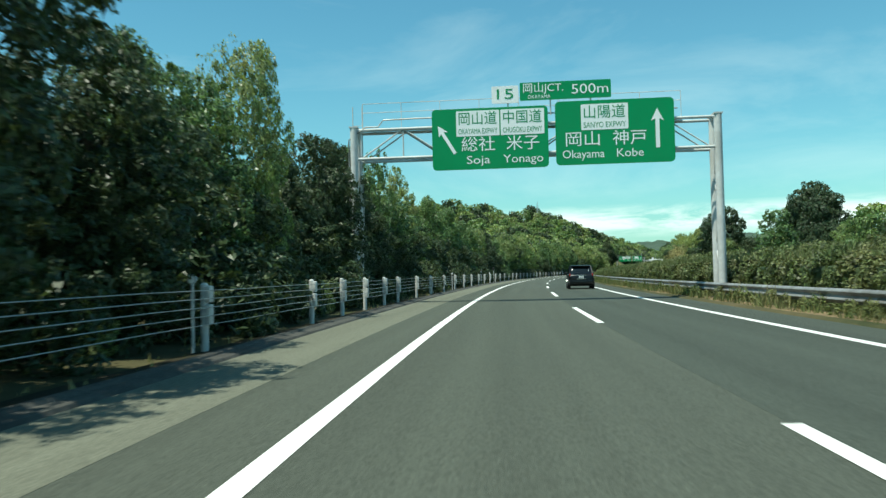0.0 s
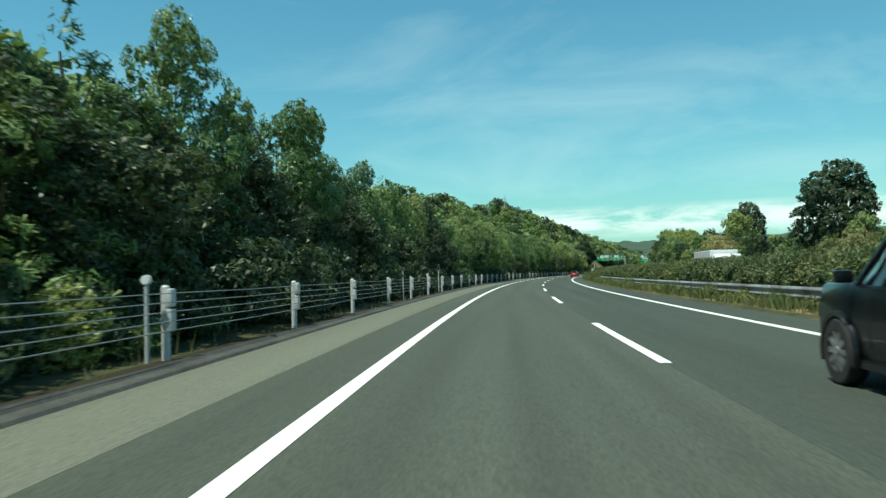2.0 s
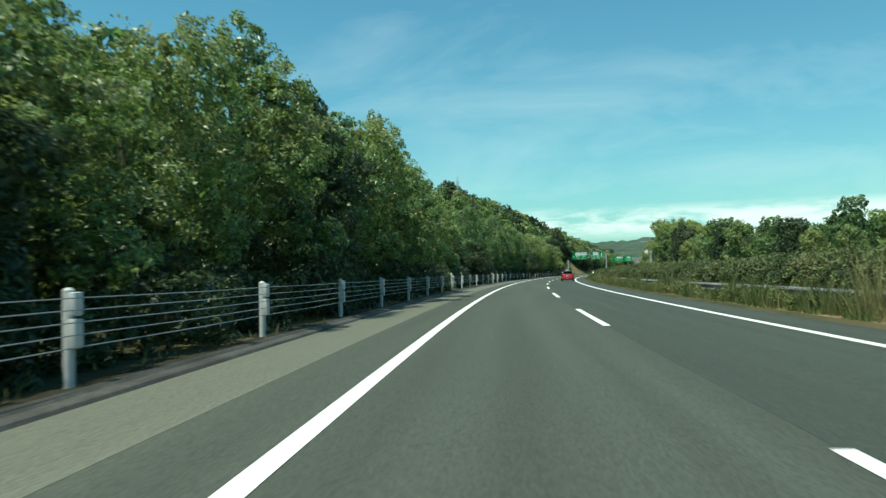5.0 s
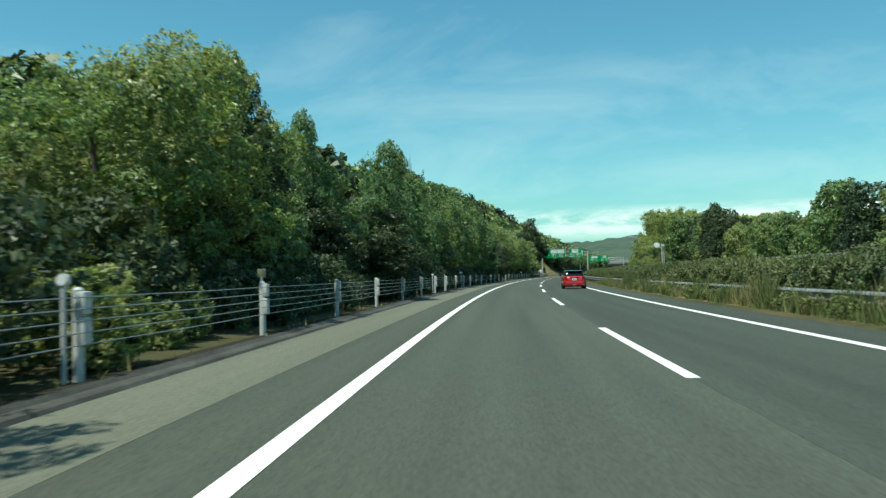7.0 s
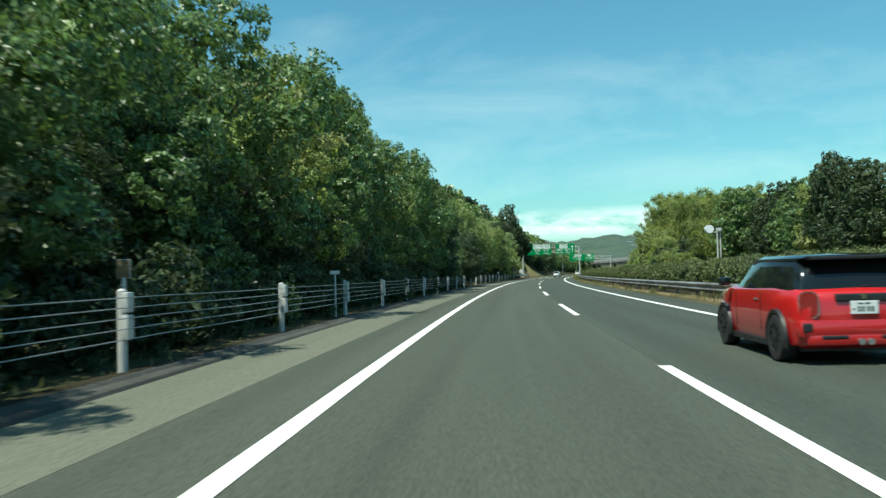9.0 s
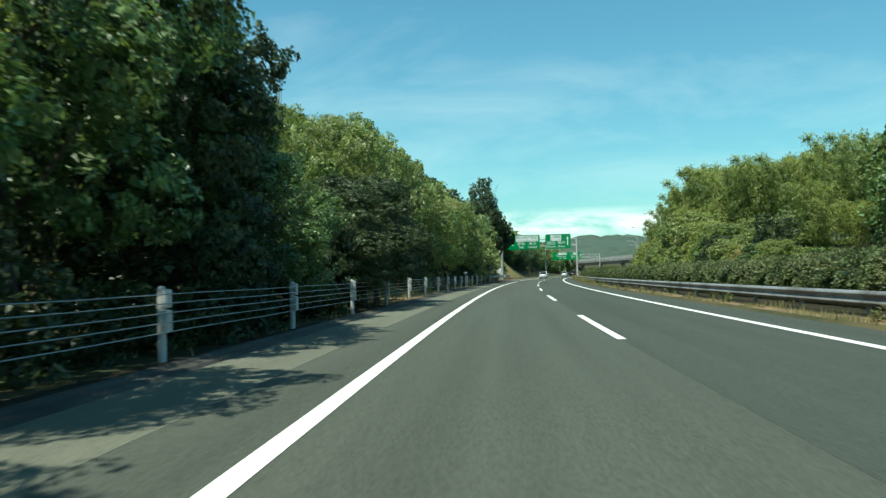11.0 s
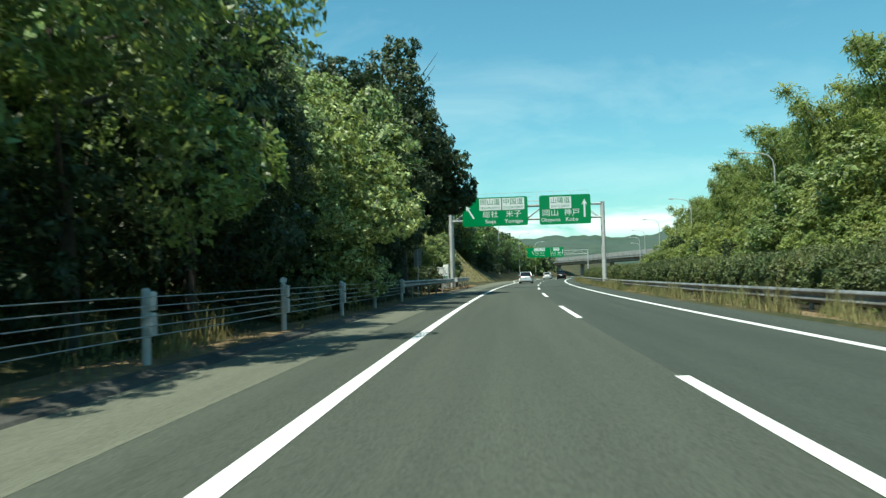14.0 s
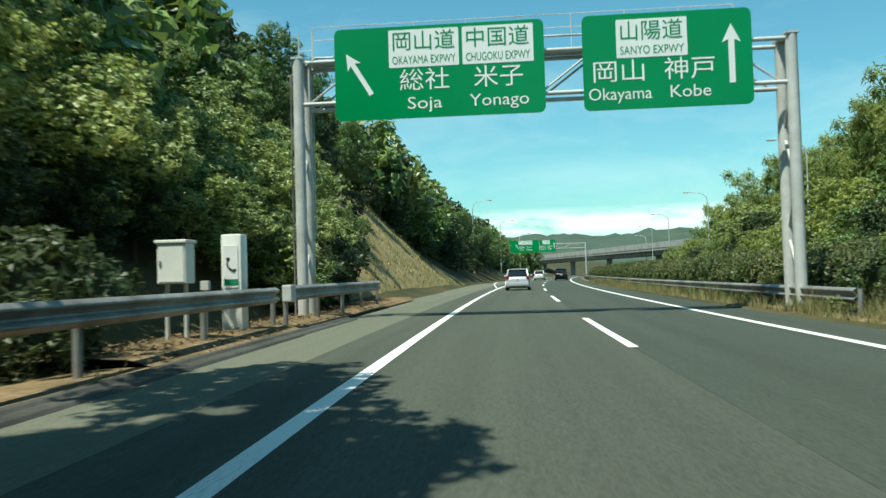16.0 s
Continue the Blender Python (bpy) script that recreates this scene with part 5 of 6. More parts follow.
plant(dome, 115, 39.5, 9.8, 8.0, 1.0)
plant(dome, 101, 37.5, 8.6, 8.0, 1.0)
plant(dome, 170, 33.0, 9.6, 8.0, 0.9)
plant(far_broad[1], 165, 31.0, 8.6, 8.0, 1.0)
plant(dome, 279, 27.0, 9.2, 8.0, 0.55)
for s, l, h in ((101, 24.6, 3.3), (106, 24.9, 3.0), (138, 24.4, 3.7), (146, 24.8, 4.6), (150, 25.2, 5.4), (343, 24.3, 3.0), (347, 24.6, 3.2)):
    plant(dry_scrub, s, l, h, 4.0, 1.1)
spots = [[], [], [], []]
for l0 in (35.5, 44):
    s = 30.0
    while s < 600:
        l = l0 + pick.uniform(-1.5, 1.5)
        h = float(np.interp(s, R_S, R_H)) * pick.uniform(0.82, 1.05) * (1.0 if s < 470 else 0.72) - max(0, ground_height(s, l))
        spots[3 if 318 < s < 560 and pick.random() < 0.7 else pick.randrange(3)].append((s, l, max(h, 2.5), 1.05))
        s += pick.uniform(4.2, 6.0)
for i in range(4):
    woodland(spots[i], bamboo_shapes if i == 3 else wood_shapes, (LEAF, LEAF_WARM, LEAF_DARK_SHADE, LEAF_BAMBOO)[i],
             ("mid-green woodland", "yellow-green woodland", "dark green woodland", "feathery bamboo grove")[i] + " beyond the opposite carriageway")

# ---- distant hills ----
verts, faces = [], []
AZ = np.linspace(60, -100, 481)
for r, f in ((1500, 0.0), (1900, 0.55), (2300, 1.0), (2700, 0.8)):
    for a in AZ:
        hgt = 76 + 20 * min(max(-a - 8, 0) / 14, 1) + 30 * noise.noise(Vector((a * 0.055, 2.0, 0))) + 18 * noise.noise(Vector((a * 0.2, 5.0, 1))) + 10 * noise.noise(Vector((a * 0.7, r * 0.01, 1))) + 7 * noise.noise(Vector((a * 2.3, r * 0.02, 4)))
        verts.append((-math.sin(radians(a)) * r, math.cos(radians(a)) * r, -4 + f * hgt))
n = len(AZ)
faces = [(i * n + j, i * n + j + 1, (i + 1) * n + j + 1, (i + 1) * n + j) for i in range(3) for j in range(n - 1)]
tagged(mesh_object("backdrop", verts, faces, FAR_WOOD, True), "hazy wooded hills on the horizon", "hills", kind="structure")

# ---- vehicles, standing still on the carriageway ----


def loft(stations, parent, name, mat, label="", smooth=True):
    """Skin over cross-sections; each station is (y, half-profile [(x, z), ...] from the bottom middle to the top middle)."""
    bm = bmesh.new()
    rings = []
    for y, half in stations:
        pts = [(x, z) for x, z in half] + [(-x, z) for x, z in half[::-1] if abs(x) > 1e-6]
        rings.append([bm.verts.new((x, y, z)) for x, z in pts])
    n = len(rings[0])
    for a, b in zip(rings, rings[1:]):
        for i in range(n):
            bm.faces.new((a[i], a[(i + 1) % n], b[(i + 1) % n], b[i]))
    bm.faces.new(rings[0])
    bm.faces.new(rings[-1][::-1])
    return part(name, bm, mat, parent, label, smooth)


def body_half(w, z0, z1, tuck=0.05):
    return [(0, z0), (w * 0.80, z0), (w * 0.955, z0 + 0.05), (w - 0.012, z0 + 0.16), (w, z0 + (z1 - z0) * 0.52), (w - 0.012, z1 - 0.16), (w - tuck, z1 - 0.03), (w - tuck - 0.05, z1), (0, z1 + 0.015)]


def cabin_half(wb, wt, z0, z1):
    return [(0, z0), (wb, z0), (wb * 0.7 + wt * 0.3, z0 + (z1 - z0) * 0.35), (wb * 0.3 + wt * 0.7, z0 + (z1 - z0) * 0.7), (wt + 0.02, z1 - 0.06), (wt - 0.04, z1 - 0.015), (wt * 0.5, z1 + 0.005), (0, z1 + 0.012)]


def wheel(parent, x, y, r, w, rim_mat):
    side = 1 if x > 0 else -1
    ob = new("wheel")
    ob.parent = parent
    bm = bmesh.new()
    ring = []
    prof = [(0.62, -w / 2), (0.93, -w / 2), (1.0, -w * 0.36), (1.0, w * 0.36), (0.93, w / 2), (0.62, w / 2)]
    seg = 28
    for j in range(seg):
        a = 6.28318 * j / seg
        ring.append([bm.verts.new((x + q, y + r * k * math.cos(a), r + r * k * math.sin(a))) for k, q in prof])
    for j in range(seg):
        a, b = ring[j], ring[(j + 1) % seg]
        for i in range(len(prof)):
            bm.faces.new((a[i], a[(i + 1) % 6], b[(i + 1) % 6], b[i]))
    part("tyre", bm, RUBBER, ob, smooth=True)
    bm = bmesh.new()
    xo = x + side * w * 0.47
    for j in range(10):
        a = 6.28318 * j / 10
        d = Vector((0, math.cos(a), math.sin(a)))
        e = Vector((0, -math.sin(a), math.cos(a))) * 0.022
        c = Vector((xo, y, r))
        vs = [bm.verts.new(c + d * 0.04 + e), bm.verts.new(c + d * 0.04 - e), bm.verts.new(c + d * r * 0.61 - e * 1.4), bm.verts.new(c + d * r * 0.61 + e * 1.4)]
        bm.faces.new(vs)
        low = [bm.verts.new(v.co - Vector((side * 0.04, 0, 0))) for v in vs]
        for i in range(4):
            bm.faces.new((vs[i], vs[(i + 1) % 4], low[(i + 1) % 4], low[i]))
    tube(bm, (xo - side * 0.03, y, r), (xo + side * 0.015, y, r), 0.055, seg=14)
    part("rim", bm, rim_mat, ob)
    part("brake_disc", tube(bmesh.new(), (x - side * 0.08, y, r), (xo - side * 0.014, y, r), r * 0.64, seg=24), TRIM, ob)
    return ob


def arch(parent, x, y, r, mat, width=0.05):
    """Half ring round a wheel opening."""
    bm = bmesh.new()
    inner, outer = [], []
    s = 1 if x > 0 else -1
    n = 16
    rows_ = []
    for j in range(n + 1):
        a = math.pi * (-0.10 + 1.20 * j / n)
        c, d = math.cos(a), math.sin(a)
        rows_.append([bm.verts.new((x + s * dx, y + k * c, r + k * d)) for k, dx in ((r * 0.99, -0.2), (r * 1.05, 0.0), (r * 1.05 + width, 0.006), (r * 1.05 + width + 0.01, -0.04))])
    for a, b in zip(rows_, rows_[1:]):
        for i in range(3):
            bm.faces.new((a[i], a[i + 1], b[i + 1], b[i]))
    return part("wheel_arch", bm, mat, parent, smooth=True)


def plate(parent, y, z):
    p = part("number_plate", boxes(((-0.165, y - 0.012, z), (0.165, y, z + 0.165)), bevel=0.004), PLATE, parent, "white plate with plain dark bars")
    part("bar", boxes(((-0.075, y - 0.0145, z + 0.122), (-0.01, y - 0.0125, z + 0.142)), ((0.01, y - 0.0145, z + 0.122), (0.07, y - 0.0125, z + 0.142)), ((-0.14, y - 0.0145, z + 0.05), (-0.115, y - 0.0125, z + 0.075)), *[((x, y - 0.0145, z + 0.03), (x + 0.035, y - 0.0125, z + 0.095)) for x in (-0.085, -0.035, 0.03, 0.08)]), PLATE_INK, p)
    return p


def car(name, label, m, L, W, H, belt, rear_axle, front_axle, tyre, paint, rim, roof_mat, rear_slope, screen_y, cladding, hood_z, pillars=True, clear=0.2):
    ob = thing(name, label, "car", "vehicles", m)
    h = L / 2
    w = W / 2
    st = [(-h, body_half(w * 0.80, clear + 0.12, belt - 0.16, 0.06)), (-h + 0.05, body_half(w * 0.90, clear + 0.06, belt - 0.06)), (-h + 0.18, body_half(w * 0.965, clear, belt)),
          (-h * 0.5, body_half(w, clear - 0.01, belt + 0.01)), (0, body_half(w * 0.985, clear, belt)), (h * 0.38, body_half(w * 0.99, clear, belt - 0.01)),
          (h * 0.50, body_half(w, clear, (belt + hood_z) / 2 + 0.03)), (h - 0.35, body_half(w * 0.95, clear + 0.01, hood_z)), (h - 0.1, body_half(w * 0.82, clear + 0.04, hood_z - 0.10)), (h, body_half(w * 0.66, clear + 0.12, hood_z - 0.28))]
    body = loft(st, ob, "body", paint)
    wt = w * 0.74
    yr = -h + 0.16
    glass = loft([(yr, cabin_half(w * 0.86, w * 0.80, belt - 0.03, belt + 0.03)), (yr + rear_slope * 0.55, cabin_half(w * 0.90, wt * 0.99, belt - 0.03, belt + (H - belt) * 0.62)),
                  (yr + rear_slope, cabin_half(w * 0.905, wt, belt - 0.03, H - 0.035)), (-0.15, cabin_half(w * 0.91, wt * 1.02, belt - 0.03, H - 0.01)),
                  (screen_y - 0.62, cabin_half(w * 0.90, wt * 0.98, belt - 0.03, H - 0.05)), (screen_y - 0.3, cabin_half(w * 0.88, wt * 0.96, belt - 0.03, belt + (H - belt) * 0.55)), (screen_y + 0.05, cabin_half(w * 0.84, wt * 0.95, belt - 0.03, belt + 0.03))], ob, "glasshouse", TINT, "dark tinted glass")
    zr = H - 0.045
    roof = loft([(yr + rear_slope - 0.16, [(0, zr - 0.02), (wt * 0.9, zr - 0.02), (wt * 0.96, zr), (wt * 0.85, zr + 0.025), (0, zr + 0.035)]),
                 (yr + rear_slope + 0.05, [(0, zr - 0.02), (wt + 0.02, zr - 0.03), (wt + 0.03, zr), (wt - 0.05, zr + 0.04), (0, zr + 0.055)]),
                 (-0.1, [(0, zr - 0.02), (wt + 0.035, zr - 0.03), (wt + 0.045, zr + 0.01), (wt - 0.04, zr + 0.05), (0, zr + 0.066)]),
                 (screen_y - 0.66, [(0, zr - 0.05), (wt + 0.015, zr - 0.06), (wt + 0.02, zr - 0.02), (wt - 0.05, zr + 0.01), (0, zr + 0.02)])], ob, "roof", roof_mat)
    if pillars:
        for sx in (-1, 1):
            for (ya, za), (yb, zb), r in (((yr + 0.02, belt), (yr + rear_slope, zr), 0.055), ((-0.25, belt), (-0.2, zr), 0.03), ((screen_y - 0.02, belt), (screen_y - 0.66, zr - 0.03), 0.035)):
                xa = sx * (w * 0.895 if za == belt else wt + 0.01)
                part("pillar", tubes(((xa, ya, za - 0.03), (sx * (wt + 0.012), yb, zb), r), seg=8), paint, ob, smooth=True)
    for sx in (-1, 1):
        for y in (rear_axle, front_axle):
            wheel(ob, sx * (w - 0.075), y, tyre, 0.21, rim)
            arch(ob, sx * (w + 0.026), y, tyre, cladding)
        mir = part("wing_mirror", boxes(((sx * (w + 0.09) - 0.09, screen_y - 0.22, belt + 0.02), (sx * (w + 0.09) + 0.09, screen_y - 0.12, belt + 0.15)), bevel=0.03), roof_mat, ob, smooth=True)
        part("door_handle", boxes(((sx * (w - 0.02) - 0.012, -0.52, belt - 0.17), (sx * (w - 0.02) + 0.02 * sx + 0.012, -0.36, belt - 0.14)), bevel=0.006), CHROME, ob)
        for ys, inset in ((-0.65, 0.006), (0.55, 0.012)):
            part("door_seam", boxes(((sx * (w - inset) - 0.003, ys - 0.005, clear + 0.18), (sx * (w - inset) + 0.003, ys + 0.005, belt - 0.05))), TRIM, ob)
        part("sill", boxes(((sx * (w - 0.06) - 0.05, rear_axle + tyre + 0.1, clear - 0.03), (sx * (w - 0.06) + 0.05, front_axle - tyre - 0.1, clear + 0.06)), bevel=0.015), cladding, ob)
    part("underbody", boxes(((-w * 0.8, -h + 0.25, clear - 0.04), (w * 0.8, h - 0.3, clear + 0.1))), TRIM, ob)
    return ob


# red hatchback
ob = car("red_hatchback", "bright red three-door hatchback with black roof and wheels on the road", on_road(223.55, 5.86, 0.003, -0.5, (0.92, 0.95, 0.92)), 3.85, 1.73, 1.41, 0.965, -1.30, 1.195, 0.315, CAR_RED, DARK_ALLOY, TINT, 0.30, 0.98, TRIM, 0.92, False, 0.20)
y = -1.925
for sx in (-1, 1):
    rim = part("tail_lamp", rounded_panel(0.245, 0.35, 0.095, 0.06), CHROME, ob, "tail lamp in a chrome ring")
    rim.location = (sx * 0.66, y + 0.015, 0.765)
    rim.rotation_euler = (0, 0, sx * 0.32)
    part("lens", rounded_panel(0.215, 0.318, 0.08, 0.02, -0.008), TAIL_RED, rim)
    part("bumper_vent", boxes(((sx * 0.69 - 0.06, y - 0.035, 0.42), (sx * 0.69 + 0.06, y + 0.06, 0.54)), bevel=0.025), TRIM, ob)
part("bumper", boxes(((-0.80, y - 0.022, 0.34), (0.80, y + 0.2, 0.59)), bevel=0.085), CAR_RED, ob, smooth=True)
for sx in (-1, 1):
    part("lower_grille", boxes(((sx * 0.36 - 0.17, y - 0.022, 0.325), (sx * 0.36 + 0.17, y + 0.1, 0.385)), bevel=0.025), TRIM, ob)
part("lower_bumper", boxes(((-0.70, y - 0.015, 0.25), (0.70, y + 0.16, 0.42)), bevel=0.05), CAR_RED, ob, smooth=True)
part("exhaust", tubes(((-0.055, y - 0.06, 0.30), (-0.055, y + 0.12, 0.30), 0.042), ((0.055, y - 0.06, 0.30), (0.055, y + 0.12, 0.30), 0.042), seg=16), ALLOY, ob)
part("hatch_handle", boxes(((-0.34, y - 0.02, 0.80), (0.34, y + 0.06, 0.90)), bevel=0.02), TRIM, ob)
part("badge", tube(bmesh.new(), (0, y - 0.03, 0.865), (0, y - 0.018, 0.865), 0.04, seg=16), CHROME, ob)
plate(ob, y - 0.015, 0.645)
part("spoiler", boxes(((-0.55, y + 0.16, 1.335), (0.55, y + 0.52, 1.385)), bevel=0.018), TRIM, ob, smooth=True)
part("wiper", tubes(((0.05, y + 0.16, 0.99), (0.42, y + 0.185, 1.01), 0.012), seg=6), TRIM, ob)

# black sport-utility car
ob = car("black_suv", "glossy black sport-utility car with alloy wheels in the overtaking lane", on_road(50.8, 5.72, 0.003, -0.3, (0.93, 0.95, 0.93)), 4.34, 1.82, 1.68, 1.05, -1.33, 1.23, 0.35, CAR_BLACK, ALLOY, CAR_BLACK, 0.42, 1.02, CAR_BLACK, 1.06, True, 0.25)
y = -2.17
for sx in (-1, 1):
    part("tail_lamp", boxes(((sx * 0.78 - 0.065, y + 0.03, 0.90), (sx * 0.78 + 0.065, y + 0.26, 1.10)), bevel=0.05), TAIL_RED, ob, "red and clear tail lamp", True)
    part("reflector", boxes(((sx * 0.66 - 0.09, y - 0.022, 0.47), (sx * 0.66 + 0.09, y + 0.03, 0.51))), TAIL_RED, ob)
part("bumper", boxes(((-0.84, y - 0.03, 0.34), (0.84, y + 0.15, 0.66)), bevel=0.06), CAR_BLACK, ob, smooth=True)
part("chrome_strip", boxes(((-0.38, y - 0.012, 0.955), (0.38, y + 0.03, 0.985)), bevel=0.006), CHROME, ob)
part("tailgate_edge", boxes(((-0.30, y - 0.012, 0.70), (0.30, y + 0.03, 0.72))), CHROME, ob)
plate(ob, y - 0.005, 0.76)
part("spoiler", boxes(((-0.60, y + 0.30, 1.60), (0.60, y + 0.68, 1.66)), bevel=0.02), CAR_BLACK, ob, smooth=True)
part("wiper", tubes(((-0.02, y + 0.16, 1.14), (-0.40, y + 0.2, 1.17), 0.012), seg=6), TRIM, ob)
part("roof_rail", tubes(((-0.60, -1.2, 1.70), (-0.58, 0.3, 1.71), 0.018), seg=8), TRIM, ob)
part("roof_rail", tubes(((0.60, -1.2, 1.70), (0.58, 0.3, 1.71), 0.018), seg=8), TRIM, ob)
part("window_sticker", boxes(((0.50, y + 0.20, 1.26), (0.55, y + 0.225, 1.36))), PLATE, ob)

# silver hatchback ahead
ob = car("silver_hatchback", "silver five-door hatchback on the nearside lane ahead", on_road(439.2, 1.75, 0.003), 3.95, 1.69, 1.50, 0.95, -1.25, 1.25, 0.30, CAR_SILVER, ALLOY, CAR_SILVER, 0.5, 1.05, CAR_SILVER, 0.92)
y = -1.975
for sx in (-1, 1):
    part("tail_lamp", boxes(((sx * 0.68 - 0.11, y + 0.0, 0.74), (sx * 0.68 + 0.11, y + 0.26, 1.02)), bevel=0.05), TAIL_RED, ob, "", True)
part("bumper", boxes(((-0.78, y - 0.03, 0.30), (0.78, y + 0.14, 0.60)), bevel=0.06), CAR_SILVER, ob, smooth=True)
part("lower_trim", boxes(((-0.6, y - 0.04, 0.24), (0.6, y + 0.1, 0.32)), bevel=0.02), TRIM, ob)
plate(ob, y - 0.005, 0.66)

# two cars farther on
ob = car("white_car", "white car far ahead on the nearside lane", on_road(516, 1.8, 0.003), 4.3, 1.72, 1.55, 0.98, -1.3, 1.35, 0.31, CAR_WHITE, ALLOY, CAR_WHITE, 0.45, 1.1, CAR_WHITE, 0.95)
plate(ob, -2.155, 0.7)
for sx in (-1, 1):
    part("tail_lamp", boxes(((sx * 0.70 - 0.10, -2.15, 0.74), (sx * 0.70 + 0.10, -1.9, 1.05)), bevel=0.05), TAIL_RED, ob, "", True)
ob = car("dark_car", "dark tall car far ahead in the overtaking lane", on_road(499, 5.6, 0.003), 4.1, 1.75, 1.72, 1.05, -1.25, 1.25, 0.34, CAR_BLACK, DARK_ALLOY, CAR_BLACK, 0.3, 1.1, TRIM, 1.05)
plate(ob, -2.055, 0.75)
for sx in (-1, 1):
    part("tail_lamp", boxes(((sx * 0.72 - 0.09, -2.05, 0.84), (sx * 0.72 + 0.09, -1.85, 1.10)), bevel=0.04), TAIL_RED, ob, "", True)

# white box lorry on the opposite carriageway
ob = thing("box_lorry", "white box lorry on the opposite carriageway behind the hedge", "lorry", "vehicles", on_road(113, 18.2, 0.003, 180))
part("cargo_box", boxes(((-1.1, -4.6, 0.85), (1.1, 2.2, 2.62)), bevel=0.04), CAR_WHITE, ob)
loft([(2.35, body_half(1.05, 0.45, 2.3)), (3.5, body_half(1.05, 0.45, 2.25)), (4.1, body_half(1.02, 0.45, 1.5))], ob, "cab", CAR_WHITE)
part("chassis", boxes(((-0.5, -4.4, 0.5), (0.5, 3.2, 0.85))), TRIM, ob)
for sx in (-1, 1):
    for yy in (-3.0, 3.0):
        wheel(ob, sx * 0.9, yy, 0.40, 0.24, ALLOY)

# ---- roadside markers ----
stake("delineator", "round white reflector on a thin grey stake beside the barrier", 90.3, -3.32, 1.12, "disc", SIGN_WHITE)
stake("delineator", "round white reflector on a thin grey stake by the shrubs", 173.9, -3.32, 1.12, "disc", SIGN_WHITE)
stake("delineator", "round white reflector on a stake beside a cable post", 54.9, -3.42, 1.12, "disc", SIGN_WHITE)
stake("delineator", "round white reflector on a dim grey stake under the trees", 8.25, -3.42, 1.1, "disc", SIGN_WHITE)
stake("delineator", "round white reflector on a stake in dappled shade", 215.3, -3.35, 1.12, "disc", SIGN_WHITE)
stake("marker_plate", "small square yellowish plate on a grey stake", 181.2, -3.30, 1.20, (0.17, 0.17), STRAW)
stake("marker_plate", "faded orange and yellow plate on a grey stake", 222.5, -3.36, 1.25, (0.20, 0.26), VERGE)
stake("marker_plate", "small white plate on a thin stake by the barrier", 235.6, -3.36, 1.30, (0.30, 0.12), SIGN_WHITE)
stake("marker_plate", "narrow white plate with plain marks on a thin stake", 336.9, -3.32, 1.32, (0.36, 0.17), SIGN_WHITE)
ob = stake("location_sign", "small dark sign plate on a tall thin pole", 97.2, -3.45, 1.45, (0.16, 0.42), TRIM, "sign")
stake("marker_plate", "small rusty plate on a thin grey stake behind the cables", 82.4, -3.55, 1.42, (0.15, 0.15), VERGE)
stake("delineator", "small white reflector on a stake near the guardrail", 351.0, -3.35, 1.1, "disc", SIGN_WHITE)

# warning sign standing in the shade of the trees
ob = thing("warning_sign", "grey diamond sign over a tall panel on a slim pole", "road sign", "", on_road(384.6, -4.35, 0.0))
part("pole", tubes(((0, 0, -0.3), (0, 0, 4.35), 0.04)), GALV_PAINT, ob, smooth=True)
d = part("diamond", rounded_panel(0.72, 0.72, 0.05, 0.02, 0.05), SIGN_BACK, ob)
d.location, d.rotation_euler = (0, 0, 3.83), (0, radians(45), 0)
part("lower_panel", boxes(((-0.26, 0.05, 1.85), (0.26, 0.07, 3.05))), SIGN_BACK, ob)

# ---- old utility pole standing among the bamboo ----
PS, PL = 303.8, -13.9
ob = thing("utility_pole", "weathered two-legged utility pole with short crossarms among the bamboo", "utility pole", "", on_road(PS, PL, ground_height(PS, PL)))
top = 12.4 - ground_height(PS, PL)
part("pole", tubes(((-0.36, 0, -0.4), (-0.09, 0, top), 0.13, 0.085)), BARK, ob)
part("pole", tubes(((0.36, 0, -0.4), (0.09, 0, top), 0.13, 0.085)), BARK, ob)
for z in (top - 0.3, top - 0.95):
    part("crossarm", boxes(((-0.62, -0.06, z - 0.06), (0.62, 0.06, z + 0.06)), bevel=0.01), BARK, ob)
    for x in (-0.55, -0.25, 0.25, 0.55):
        part("insulator", tubes(((x, 0, z + 0.06), (x, 0, z + 0.2), 0.045, 0.03), seg=8), WHITE_BOX, ob)
for z in (top - 2.6, top - 5.0):
    part("brace", tubes(((-0.14 - 0.03 * (top - z), 0, z), (0.14 + 0.03 * (top - z), 0, z), 0.05)), BARK, ob)

# ---- roadside cabinet and emergency telephone ----
ob = thing("roadside_cabinet", "pale green-white steel control cabinet on a plinth", "cabinet", "", on_road(395.2, -4.0, 0.1))
part("body", boxes(((-0.255, -0.2, 1.06), (0.255, 0.2, 1.76)), bevel=0.015), WHITE_BOX, ob)
part("roof", boxes(((-0.285, -0.24, 1.76), (0.285, 0.24, 1.82)), bevel=0.015), WHITE_BOX, ob)
dr = part("door", boxes(((-0.225, -0.216, 1.09), (0.225, -0.203, 1.73)), bevel=0.006), WHITE_BOX, ob)
part("handle", boxes(((-0.20, -0.232, 1.36), (-0.175, -0.217, 1.46))), TRIM, dr)
part("stand", tubes(((0.17, 0, -0.2), (0.17, 0, 1.06), 0.04), ((-0.17, 0, -0.2), (-0.17, 0, 1.06), 0.04)), GALV_PAINT, ob)
ob = thing("emergency_telephone", "pale emergency telephone pillar with a green band and handset mark", "telephone box", "", on_road(397.7, -3.85, 0.1))
